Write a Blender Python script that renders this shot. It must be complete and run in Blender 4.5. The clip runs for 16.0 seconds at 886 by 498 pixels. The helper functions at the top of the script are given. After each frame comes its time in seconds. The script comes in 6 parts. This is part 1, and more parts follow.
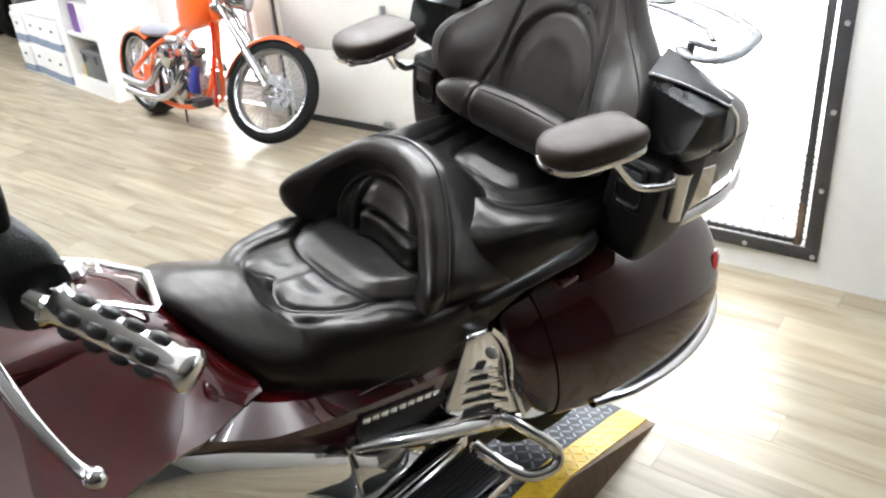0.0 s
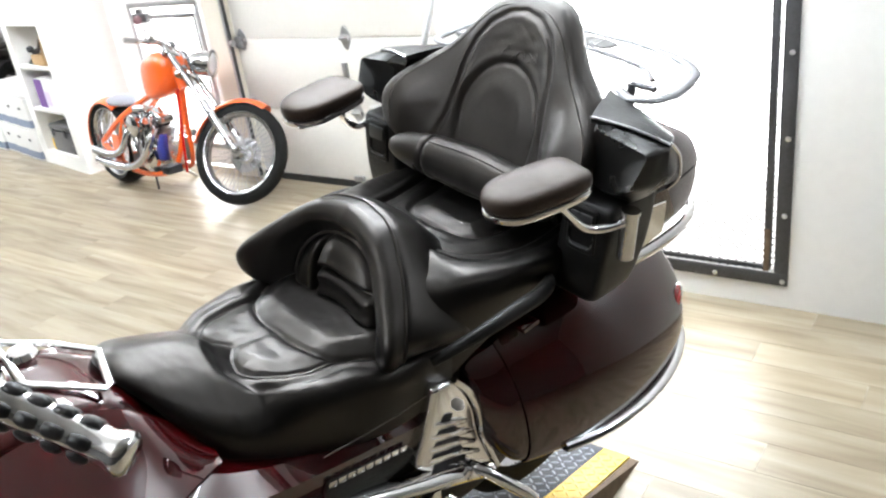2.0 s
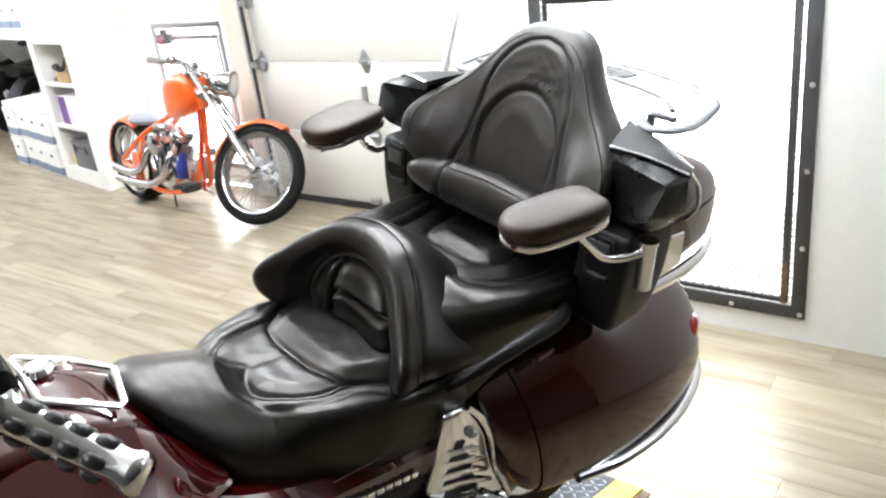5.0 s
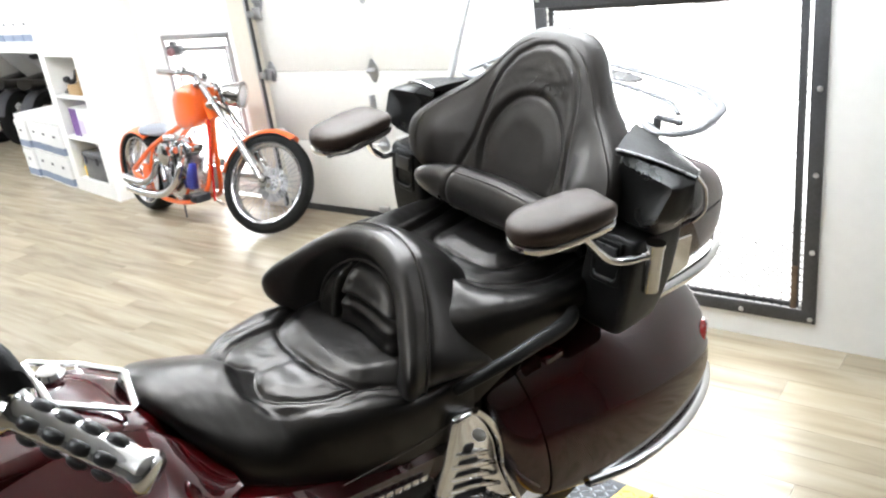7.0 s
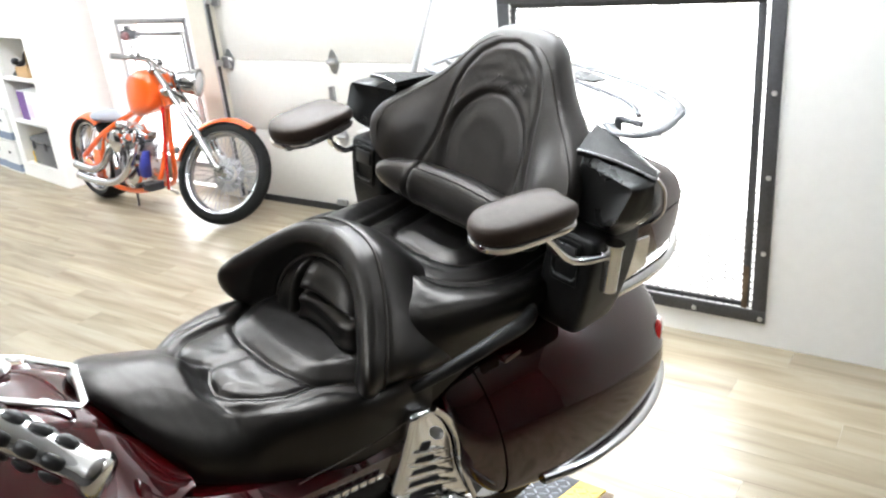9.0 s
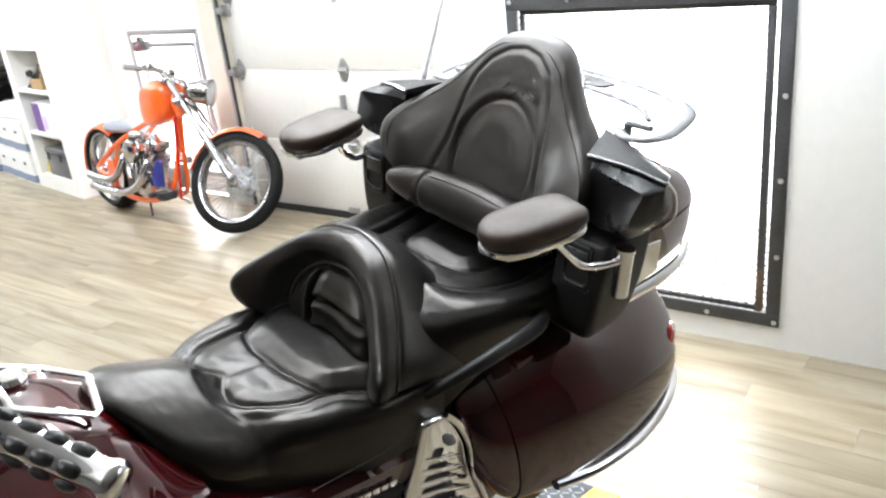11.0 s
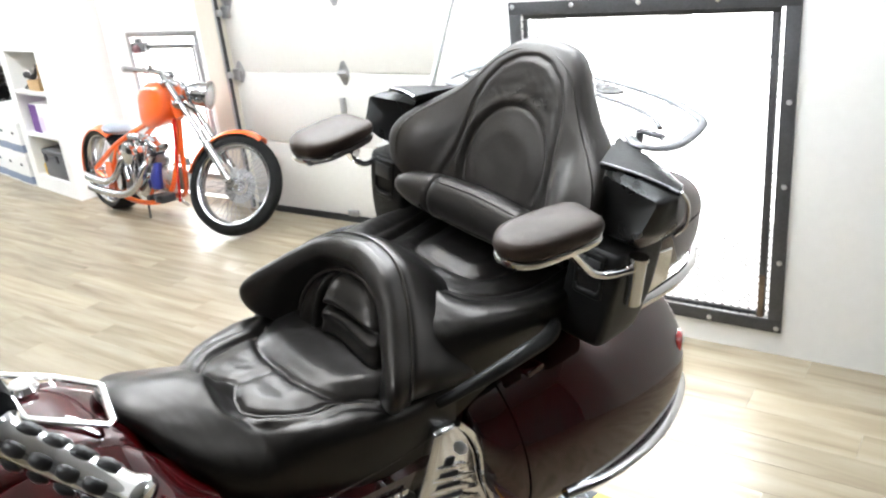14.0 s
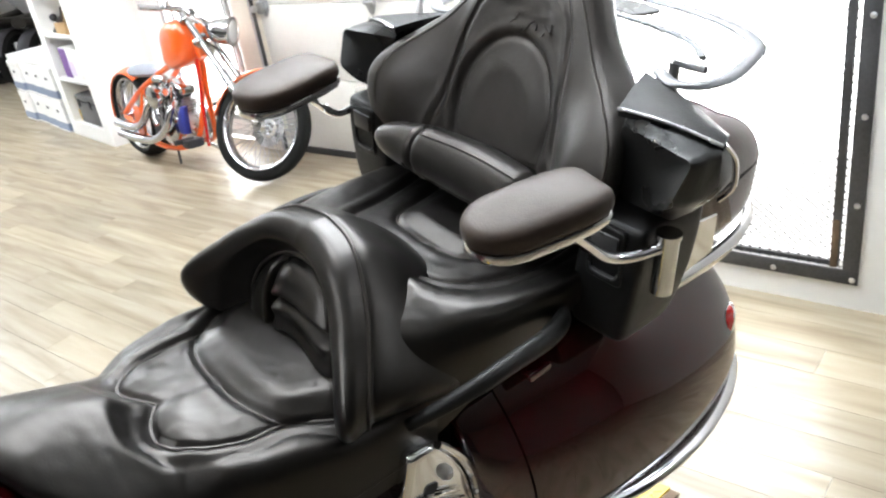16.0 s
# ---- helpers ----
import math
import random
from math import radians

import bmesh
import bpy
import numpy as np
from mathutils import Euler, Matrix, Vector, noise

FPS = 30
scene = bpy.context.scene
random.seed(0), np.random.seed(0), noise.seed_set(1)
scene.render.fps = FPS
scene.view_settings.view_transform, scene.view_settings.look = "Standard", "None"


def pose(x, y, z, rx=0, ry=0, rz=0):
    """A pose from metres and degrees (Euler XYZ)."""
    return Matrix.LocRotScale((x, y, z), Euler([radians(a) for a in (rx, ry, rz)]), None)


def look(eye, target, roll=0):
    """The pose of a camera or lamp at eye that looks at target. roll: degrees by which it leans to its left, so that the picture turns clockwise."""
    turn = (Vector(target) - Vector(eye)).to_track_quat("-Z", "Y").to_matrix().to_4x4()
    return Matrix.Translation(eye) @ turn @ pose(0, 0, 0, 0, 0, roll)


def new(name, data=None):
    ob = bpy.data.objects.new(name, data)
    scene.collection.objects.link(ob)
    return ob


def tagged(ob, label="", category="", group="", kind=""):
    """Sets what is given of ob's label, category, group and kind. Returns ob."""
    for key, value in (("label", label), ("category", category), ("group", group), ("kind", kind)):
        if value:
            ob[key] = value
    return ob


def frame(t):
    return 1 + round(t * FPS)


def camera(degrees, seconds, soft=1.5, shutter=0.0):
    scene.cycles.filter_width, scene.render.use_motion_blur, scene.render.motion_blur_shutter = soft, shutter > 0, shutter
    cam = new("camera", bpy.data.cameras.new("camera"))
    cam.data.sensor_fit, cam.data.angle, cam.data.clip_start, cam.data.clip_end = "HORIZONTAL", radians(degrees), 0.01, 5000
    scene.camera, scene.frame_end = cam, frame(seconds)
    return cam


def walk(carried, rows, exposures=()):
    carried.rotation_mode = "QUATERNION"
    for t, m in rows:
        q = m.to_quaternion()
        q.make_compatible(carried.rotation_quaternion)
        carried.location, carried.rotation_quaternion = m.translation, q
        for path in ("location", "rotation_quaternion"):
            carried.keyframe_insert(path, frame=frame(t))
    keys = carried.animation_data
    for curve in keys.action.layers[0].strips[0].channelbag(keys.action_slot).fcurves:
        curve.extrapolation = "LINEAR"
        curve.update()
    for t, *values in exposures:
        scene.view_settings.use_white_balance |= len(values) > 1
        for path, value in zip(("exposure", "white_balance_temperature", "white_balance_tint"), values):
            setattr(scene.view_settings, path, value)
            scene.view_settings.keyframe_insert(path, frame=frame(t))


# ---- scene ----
cam = camera(58.2, 16.0, soft=2.3)
PATH = [
    (0, (0.008, -0.003, 1.754), (-1.122, 1.373, 0.843), -4.8),
    (0.5, (0.045, 0.022, 1.776), (-1.035, 1.493, 0.958), -6.0),
    (1, (0.052, 0.024, 1.764), (-1.043, 1.468, 0.918), -6.8),
    (1.5, (0.051, 0.027, 1.761), (-1.061, 1.474, 0.942), -7.2),
    (2, (0.053, 0.031, 1.763), (-1.067, 1.476, 0.952), -8.1),
    (2.5, (0.058, 0.025, 1.765), (-1.066, 1.474, 0.967), -6.6),
    (3, (0.054, 0.024, 1.767), (-1.078, 1.469, 0.974), -6.9),
    (3.5, (0.052, 0.022, 1.762), (-1.078, 1.457, 0.949), -5.8),
    (4, (0.046, 0.025, 1.767), (-1.091, 1.479, 0.995), -6.2),
    (6.3, (0.051, 0.031, 1.762), (-1.122, 1.473, 1.025), -7.6),
    (6.5, (0.05, 0.027, 1.76), (-1.135, 1.463, 1.029), -7.3),
    (7, (0.056, 0.023, 1.759), (-1.122, 1.466, 1.031), -7.7),
    (7.5, (0.051, 0.019, 1.767), (-1.157, 1.44, 1.043), -7.1),
    (8, (0.05, 0.032, 1.775), (-1.084, 1.512, 1.052), -7.4),
    (8.5, (0.044, 0.03, 1.767), (-1.062, 1.525, 1.03), -6.1),
    (9, (0.044, 0.028, 1.763), (-1.043, 1.527, 1.008), -5.5),
    (11.5, (0.049, 0.026, 1.765), (-1.068, 1.514, 1.03), -6.5),
    (12, (0.049, 0.026, 1.766), (-1.058, 1.521, 1.031), -6.5),
    (12.5, (0.047, 0.019, 1.772), (-1.052, 1.528, 1.054), -5.5),
    (13, (0.045, 0.027, 1.763), (-1.063, 1.516, 1.018), -6.2),
    (13.5, (0.041, 0.029, 1.763), (-1.079, 1.509, 1.017), -7.2),
    (14, (0.015, 0.016, 1.776), (-1.088, 1.513, 1.042), -6.0),
    (14.5, (-0.014, -0.035, 1.798), (-1.139, 1.466, 1.105), -10.1),
    (14.9, (-0.012, -0.004, 1.784), (-1.0, 1.583, 1.073), -8.1),
    (15, (0.006, 0.009, 1.795), (-0.972, 1.608, 1.098), -8.1),
    (15.2, (0.012, 0.091, 1.777), (-1.032, 1.653, 1.092), -6.1),
    (15.5, (0.011, 0.205, 1.751), (-1.166, 1.651, 1.027), -4.9),
    (16, (-0.069, 0.369, 1.702), (-1.272, 1.707, 0.828), -9.5),
]
walk(cam, [(t, look(eye, target, roll)) for t, eye, target, roll in PATH])

# ---- world, light, exposure ----
scene.view_settings.exposure = 0.42
world = bpy.data.worlds.new("sky")
scene.world = world
world.use_nodes = True
wn = world.node_tree
sky = wn.nodes.new("ShaderNodeTexSky")
sky.sky_type = "NISHITA"
sky.sun_disc = False
sky.sun_elevation = radians(38)
sky.sun_rotation = radians(20)
wn.links.new(sky.outputs[0], wn.nodes["Background"].inputs[0])
wn.nodes["Background"].inputs[1].default_value = 0.1


def area_lamp(name, m, sx, sy, watts, colour):
    data = bpy.data.lights.new(name, "AREA")
    data.shape, data.size, data.size_y, data.energy, data.color = "RECTANGLE", sx, sy, watts, colour
    ob = new(name, data)
    ob.matrix_world = m
    return ob


# daylight of the two windows
DAYLIGHT = (0.95, 0.98, 1.0)
area_lamp("window_daylight", look((-1.46, 3.36, 1.02), (-1.46, 0.0, 0.62)), 0.60, 0.86, 32, DAYLIGHT)
area_lamp("window_daylight", look((-0.855, 3.36, 1.02), (-0.855, 0.0, 0.62)), 0.43, 0.86, 23, DAYLIGHT)
area_lamp("window_daylight", look((-5.37, 4.15, 0.72), (-5.37, 0.0, 0.4)), 0.8, 1.05, 15, DAYLIGHT)


# ---- materials ----
def material(name, colour, rough=0.5, metal=0.0, coat=0.0, grain=None, bump=0.0, bump_scale=200.0, vary=0.0, vary_scale=6.0,
             rough_vary=0.0, emit=0.0, spec=0.5, island=0.0, tint=None, coat_ior=1.5):
    """A node material: base colour with two scales of variation, a fine bump and uneven gloss."""
    m = bpy.data.materials.new(name)
    m.use_nodes = True
    nt, b = m.node_tree, m.node_tree.nodes["Principled BSDF"]
    b.inputs["Base Color"].default_value = (*colour, 1)
    b.inputs["Roughness"].default_value = rough
    b.inputs["Metallic"].default_value = metal
    b.inputs["Specular IOR Level"].default_value = spec
    b.inputs["Coat Weight"].default_value = coat
    b.inputs["Coat Roughness"].default_value = 0.03
    b.inputs["Coat IOR"].default_value = coat_ior
    if tint:
        b.inputs["Specular Tint"].default_value = (*tint, 1)
    if emit:
        b.inputs["Emission Color"].default_value = (*colour, 1)
        b.inputs["Emission Strength"].default_value = emit
    where = nt.nodes.new("ShaderNodeTexCoord").outputs["Object"]

    def nz(scale, detail=4.0):
        n = nt.nodes.new("ShaderNodeTexNoise")
        n.inputs["Scale"].default_value, n.inputs["Detail"].default_value = scale, detail
        nt.links.new(where, n.inputs["Vector"])
        return n.outputs["Fac"]

    if vary:
        mix = nt.nodes.new("ShaderNodeMixRGB")
        mix.blend_type = "MULTIPLY"
        mix.inputs[0].default_value = 1.0
        mix.inputs[1].default_value = (*colour, 1)
        a, c = nz(vary_scale), nz(vary_scale * 14)
        add = nt.nodes.new("ShaderNodeMath")
        add.operation = "ADD"
        nt.links.new(a, add.inputs[0]), nt.links.new(c, add.inputs[1])
        if island:
            ob = nt.nodes.new("ShaderNodeObjectInfo")
            k = nt.nodes.new("ShaderNodeMath")
            k.operation, k.inputs[1].default_value, k.inputs[2].default_value = "MULTIPLY_ADD", island, -island / 2
            nt.links.new(ob.outputs["Random"], k.inputs[0])
            add2 = nt.nodes.new("ShaderNodeMath")
            add2.operation = "ADD"
            nt.links.new(add.outputs[0], add2.inputs[0]), nt.links.new(k.outputs[0], add2.inputs[1])
            add = add2
        mr = nt.nodes.new("ShaderNodeMapRange")
        mr.inputs["From Min"].default_value, mr.inputs["From Max"].default_value = 0.6, 1.4
        mr.inputs["To Min"].default_value, mr.inputs["To Max"].default_value = 1 - vary, 1 + vary
        nt.links.new(add.outputs[0], mr.inputs["Value"])
        nt.links.new(mr.outputs[0], mix.inputs[2])
        nt.links.new(mix.outputs[0], b.inputs["Base Color"])
    if rough_vary:
        mr = nt.nodes.new("ShaderNodeMapRange")
        mr.inputs["From Min"].default_value, mr.inputs["From Max"].default_value = 0.3, 0.7
        mr.inputs["To Min"].default_value, mr.inputs["To Max"].default_value = max(rough - rough_vary, 0.02), rough + rough_vary
        nt.links.new(nz(11.0, 6.0), mr.inputs["Value"])
        nt.links.new(mr.outputs[0], b.inputs["Roughness"])
    if bump:
        bp = nt.nodes.new("ShaderNodeBump")
        bp.inputs["Strength"].default_value, bp.inputs["Distance"].default_value = bump, 0.002
        nt.links.new(nz(bump_scale, 3.0), bp.inputs["Height"])
        nt.links.new(bp.outputs[0], b.inputs["Normal"])
    return m


LEATHER = material("black_leather", (0.0030, 0.0027, 0.0025), 0.35, vary=0.35, vary_scale=9, rough_vary=0.06, bump=0.14, bump_scale=420, spec=0.55, tint=(1.0, 0.92, 0.86))
LEATHER_ROLL = material("smooth_black_leather", (0.015, 0.0138, 0.013), 0.30, vary=0.3, vary_scale=9, rough_vary=0.04, bump=0.14, bump_scale=420, spec=0.55, tint=(1.0, 0.91, 0.84))
# Seams coloured lighter than the leather to stand in for their glints.
SEAM = material("glint_leather_seam", (0.030, 0.026, 0.023), 0.30, vary=0.2, vary_scale=60, spec=0.6, tint=(1.0, 0.93, 0.87))
LEATHER_MATT = material("grained_leather", (0.0185, 0.0160, 0.0145), 0.39, vary=0.3, vary_scale=9, rough_vary=0.06, bump=0.25, bump_scale=420, spec=0.65, tint=(1.0, 0.94, 0.89))
PALE = material("pale_grey_paint", (0.92, 0.91, 0.91), 0.30, vary=0.05)
VINYL_BROWN = material("armrest_vinyl", (0.038, 0.025, 0.019), 0.44, vary=0.25, rough_vary=0.06, bump=0.3, bump_scale=450, spec=0.35, tint=(1.0, 0.90, 0.82))
PLASTIC = material("black_plastic", (0.0085, 0.0082, 0.0080), 0.42, vary=0.3, rough_vary=0.08, bump=0.35, bump_scale=480, spec=0.25)
POD_BLACK = material("grained_black_pod_plastic", (0.0042, 0.0041, 0.0040), 0.30, vary=0.3, rough_vary=0.06, bump=0.25, bump_scale=520, spec=0.35)
SATIN_GREY = material("satin_trim", (0.05, 0.05, 0.052), 0.3, vary=0.15, rough_vary=0.05)
PAINT = material("maroon_paint", (0.040, 0.0008, 0.0016), 0.34, metal=0.30, coat=1.0, vary=0.12, vary_scale=300, spec=0.0, coat_ior=1.9)
CHROME = material("chrome", (0.90, 0.90, 0.91), 0.06, metal=1.0, rough_vary=0.03)
# Chopper's chrome, darkened in colour to hold down overbright reflections.
DIM_CHROME = material("dimmed_chrome", (0.52, 0.52, 0.53), 0.13, metal=1.0, rough_vary=0.08, vary=0.2, vary_scale=40)
SPOKE_STEEL = material("spoke_steel", (0.38, 0.38, 0.39), 0.35, metal=0.8)
RACK_ALLOY = material("dull_rack_alloy", (0.20, 0.20, 0.21), 0.40, metal=0.3, vary=0.1, spec=0.3)
ALLOY = material("brushed_alloy", (0.55, 0.55, 0.56), 0.28, metal=1.0, rough_vary=0.08, vary=0.1, vary_scale=30)
RUBBER = material("tyre_rubber", (0.007, 0.0068, 0.0066), 0.7, vary=0.3, vary_scale=20, bump=0.3, bump_scale=120, spec=0.2)
RUBBER_PAD = material("grip_rubber", (0.022, 0.021, 0.021), 0.4, vary=0.2, bump=0.2, bump_scale=300)
RED_LENS = material("red_lens", (0.55, 0.01, 0.008), 0.12, coat=1.0, spec=0.6)
CLEAR = material("lamp_glass", (0.74, 0.75, 0.77), 0.22, metal=0.5, coat=1.0)
WALL = material("white_wall_paint", (0.80, 0.79, 0.77), 0.55, vary=0.03, vary_scale=1.5, bump=0.12, bump_scale=90)
CREAM = material("cream_trim_paint", (0.62, 0.58, 0.50), 0.5, vary=0.05, vary_scale=3, bump=0.1, bump_scale=60)
DOOR = material("garage_door_paint", (0.67, 0.65, 0.61), 0.45, vary=0.04, vary_scale=2, bump=0.12, bump_scale=160)
FRAME = material("dark_steel", (0.055, 0.055, 0.057), 0.5, metal=0.3, vary=0.3, vary_scale=8, rough_vary=0.1)
RUST = material("rusty_steel", (0.13, 0.085, 0.05), 0.7, metal=0.2, vary=0.5, vary_scale=25)
GALV = material("galvanised_steel", (0.42, 0.42, 0.43), 0.35, metal=0.9, vary=0.2, vary_scale=40)
BOLT = material("bolt_steel", (0.6, 0.6, 0.6), 0.35, metal=0.8)
SEAL = material("rubber_seal", (0.02, 0.02, 0.02), 0.7)
ORANGE = material("orange_paint", (0.80, 0.11, 0.008), 0.3, coat=1.0, vary=0.06, vary_scale=40)
STAMPED = material("diamond_plate_dark", (0.045, 0.048, 0.055), 0.6, vary=0.4, vary_scale=20, rough_vary=0.1, spec=0.3)
TREAD = material("worn_blue_grey_tread", (0.20, 0.22, 0.25), 0.42, metal=0.5, vary=0.3, vary_scale=60)
YELLOW = material("yellow_safety_paint", (0.78, 0.50, 0.02), 0.45, vary=0.25, vary_scale=25, rough_vary=0.1)
CARD = material("white_cardboard", (0.74, 0.73, 0.71), 0.7, vary=0.05, vary_scale=10)
CARD_BLUE = material("printed_blue_band", (0.20, 0.24, 0.33), 0.7, vary=0.15, vary_scale=20)
DARK = material("dark_print", (0.03, 0.03, 0.035), 0.6)
BROWN = material("brown_cardboard", (0.42, 0.27, 0.13), 0.7, vary=0.15, vary_scale=20)
PURPLE = material("purple_print", (0.14, 0.06, 0.24), 0.6, vary=0.1)
BLUE = material("blue_plastic", (0.02, 0.03, 0.22), 0.5)
GREY_PLASTIC = material("grey_plastic", (0.10, 0.10, 0.105), 0.5, vary=0.2)
# Glow of the unseen ceiling fittings added to light the room.
LAMP_ON = material("unseen_lamp_diffuser", (0.88, 0.94, 1.0), 0.5, emit=27.0)
DAY = material("bright_daylight", (1.0, 1.0, 1.0), 1.0, emit=3.0)
DAY_LOW = material("glowing_yard", (1.0, 0.99, 0.98), 1.0, emit=1.05)
GREY_PAINT = material("grey_trim_paint", (0.42, 0.42, 0.43), 0.55, vary=0.06, vary_scale=3)
DIM_WALL = material("dimmed_wall_paint", (0.10, 0.098, 0.094), 0.7, vary=0.06, vary_scale=2)
CEILING = material("white_ceiling_board", (0.82, 0.82, 0.81), 0.8, vary=0.06, vary_scale=2)
DIM_CEILING = material("dimmed_ceiling_board", (0.34, 0.34, 0.34), 0.8, vary=0.1, vary_scale=2)
DAY_GREY = material("glowing_post_strip", (0.98, 0.98, 1.0), 1.0, emit=0.62)


def plank_material():
    m = material("vinyl_plank", (0.42, 0.33, 0.205), 0.34)
    nt, b = m.node_tree, m.node_tree.nodes["Principled BSDF"]
    tc, info = nt.nodes.new("ShaderNodeTexCoord"), nt.nodes.new("ShaderNodeObjectInfo")
    mp = nt.nodes.new("ShaderNodeMapping")
    mp.inputs["Scale"].default_value = (1.3, 13.0, 8.0)
    shift = nt.nodes.new("ShaderNodeVectorMath")
    shift.operation = "SCALE"
    shift.inputs[0].default_value = (37.0, 53.0, 0.0)
    nt.links.new(info.outputs["Random"], shift.inputs["Scale"])
    add = nt.nodes.new("ShaderNodeVectorMath")
    nt.links.new(tc.outputs["Object"], add.inputs[0]), nt.links.new(shift.outputs[0], add.inputs[1])
    nt.links.new(add.outputs[0], mp.inputs["Vector"])
    grain = nt.nodes.new("ShaderNodeTexNoise")
    grain.inputs["Scale"].default_value, grain.inputs["Detail"].default_value, grain.inputs["Distortion"].default_value = 1.0, 7.0, 0.6
    nt.links.new(mp.outputs[0], grain.inputs["Vector"])
    ramp = nt.nodes.new("ShaderNodeValToRGB")
    e = ramp.color_ramp.elements
    e[0].position, e[0].color = 0.30, (0.195, 0.154, 0.100, 1)
    e[1].position, e[1].color = 0.72, (0.365, 0.315, 0.238, 1)
    mid = ramp.color_ramp.elements.new(0.5)
    mid.color = (0.290, 0.241, 0.168, 1)
    nt.links.new(grain.outputs["Fac"], ramp.inputs["Fac"])
    tone = nt.nodes.new("ShaderNodeHueSaturation")
    k = nt.nodes.new("ShaderNodeMapRange")
    k.inputs["To Min"].default_value, k.inputs["To Max"].default_value = 0.87, 1.12
    nt.links.new(info.outputs["Random"], k.inputs["Value"]), nt.links.new(k.outputs[0], tone.inputs["Value"])
    nt.links.new(ramp.outputs[0], tone.inputs["Color"])
    nt.links.new(tone.outputs[0], b.inputs["Base Color"])
    r = nt.nodes.new("ShaderNodeMapRange")
    r.inputs["From Min"].default_value, r.inputs["From Max"].default_value = 0.3, 0.7
    r.inputs["To Min"].default_value, r.inputs["To Max"].default_value = 0.42, 0.28
    nt.links.new(grain.outputs["Fac"], r.inputs["Value"]), nt.links.new(r.outputs[0], b.inputs["Roughness"])
    bp = nt.nodes.new("ShaderNodeBump")
    bp.inputs["Strength"].default_value, bp.inputs["Distance"].default_value = 0.25, 0.001
    nt.links.new(grain.outputs["Fac"], bp.inputs["Height"]), nt.links.new(bp.outputs[0], b.inputs["Normal"])
    return m


PLANK = plank_material()


# ---- mesh builders ----
def spline(rows, n):
    """Catmull-Rom through the rows of numbers, n samples in all."""
    p = np.array(rows, float)
    out = []
    for s in np.linspace(0, len(p) - 1, n):
        i = min(int(s), len(p) - 2)
        t = s - i
        a, b, c, d = p[max(i - 1, 0)], p[i], p[i + 1], p[min(i + 2, len(p) - 1)]
        out.append(0.5 * (2 * b + (c - a) * t + (2 * a - 5 * b + 4 * c - d) * t * t + (3 * b - a - 3 * c + d) * t**3))
    return np.array(out)


def smoothstep(a, b, x):
    t = np.clip((x - a) / (b - a), 0, 1)
    return t * t * (3 - 2 * t)


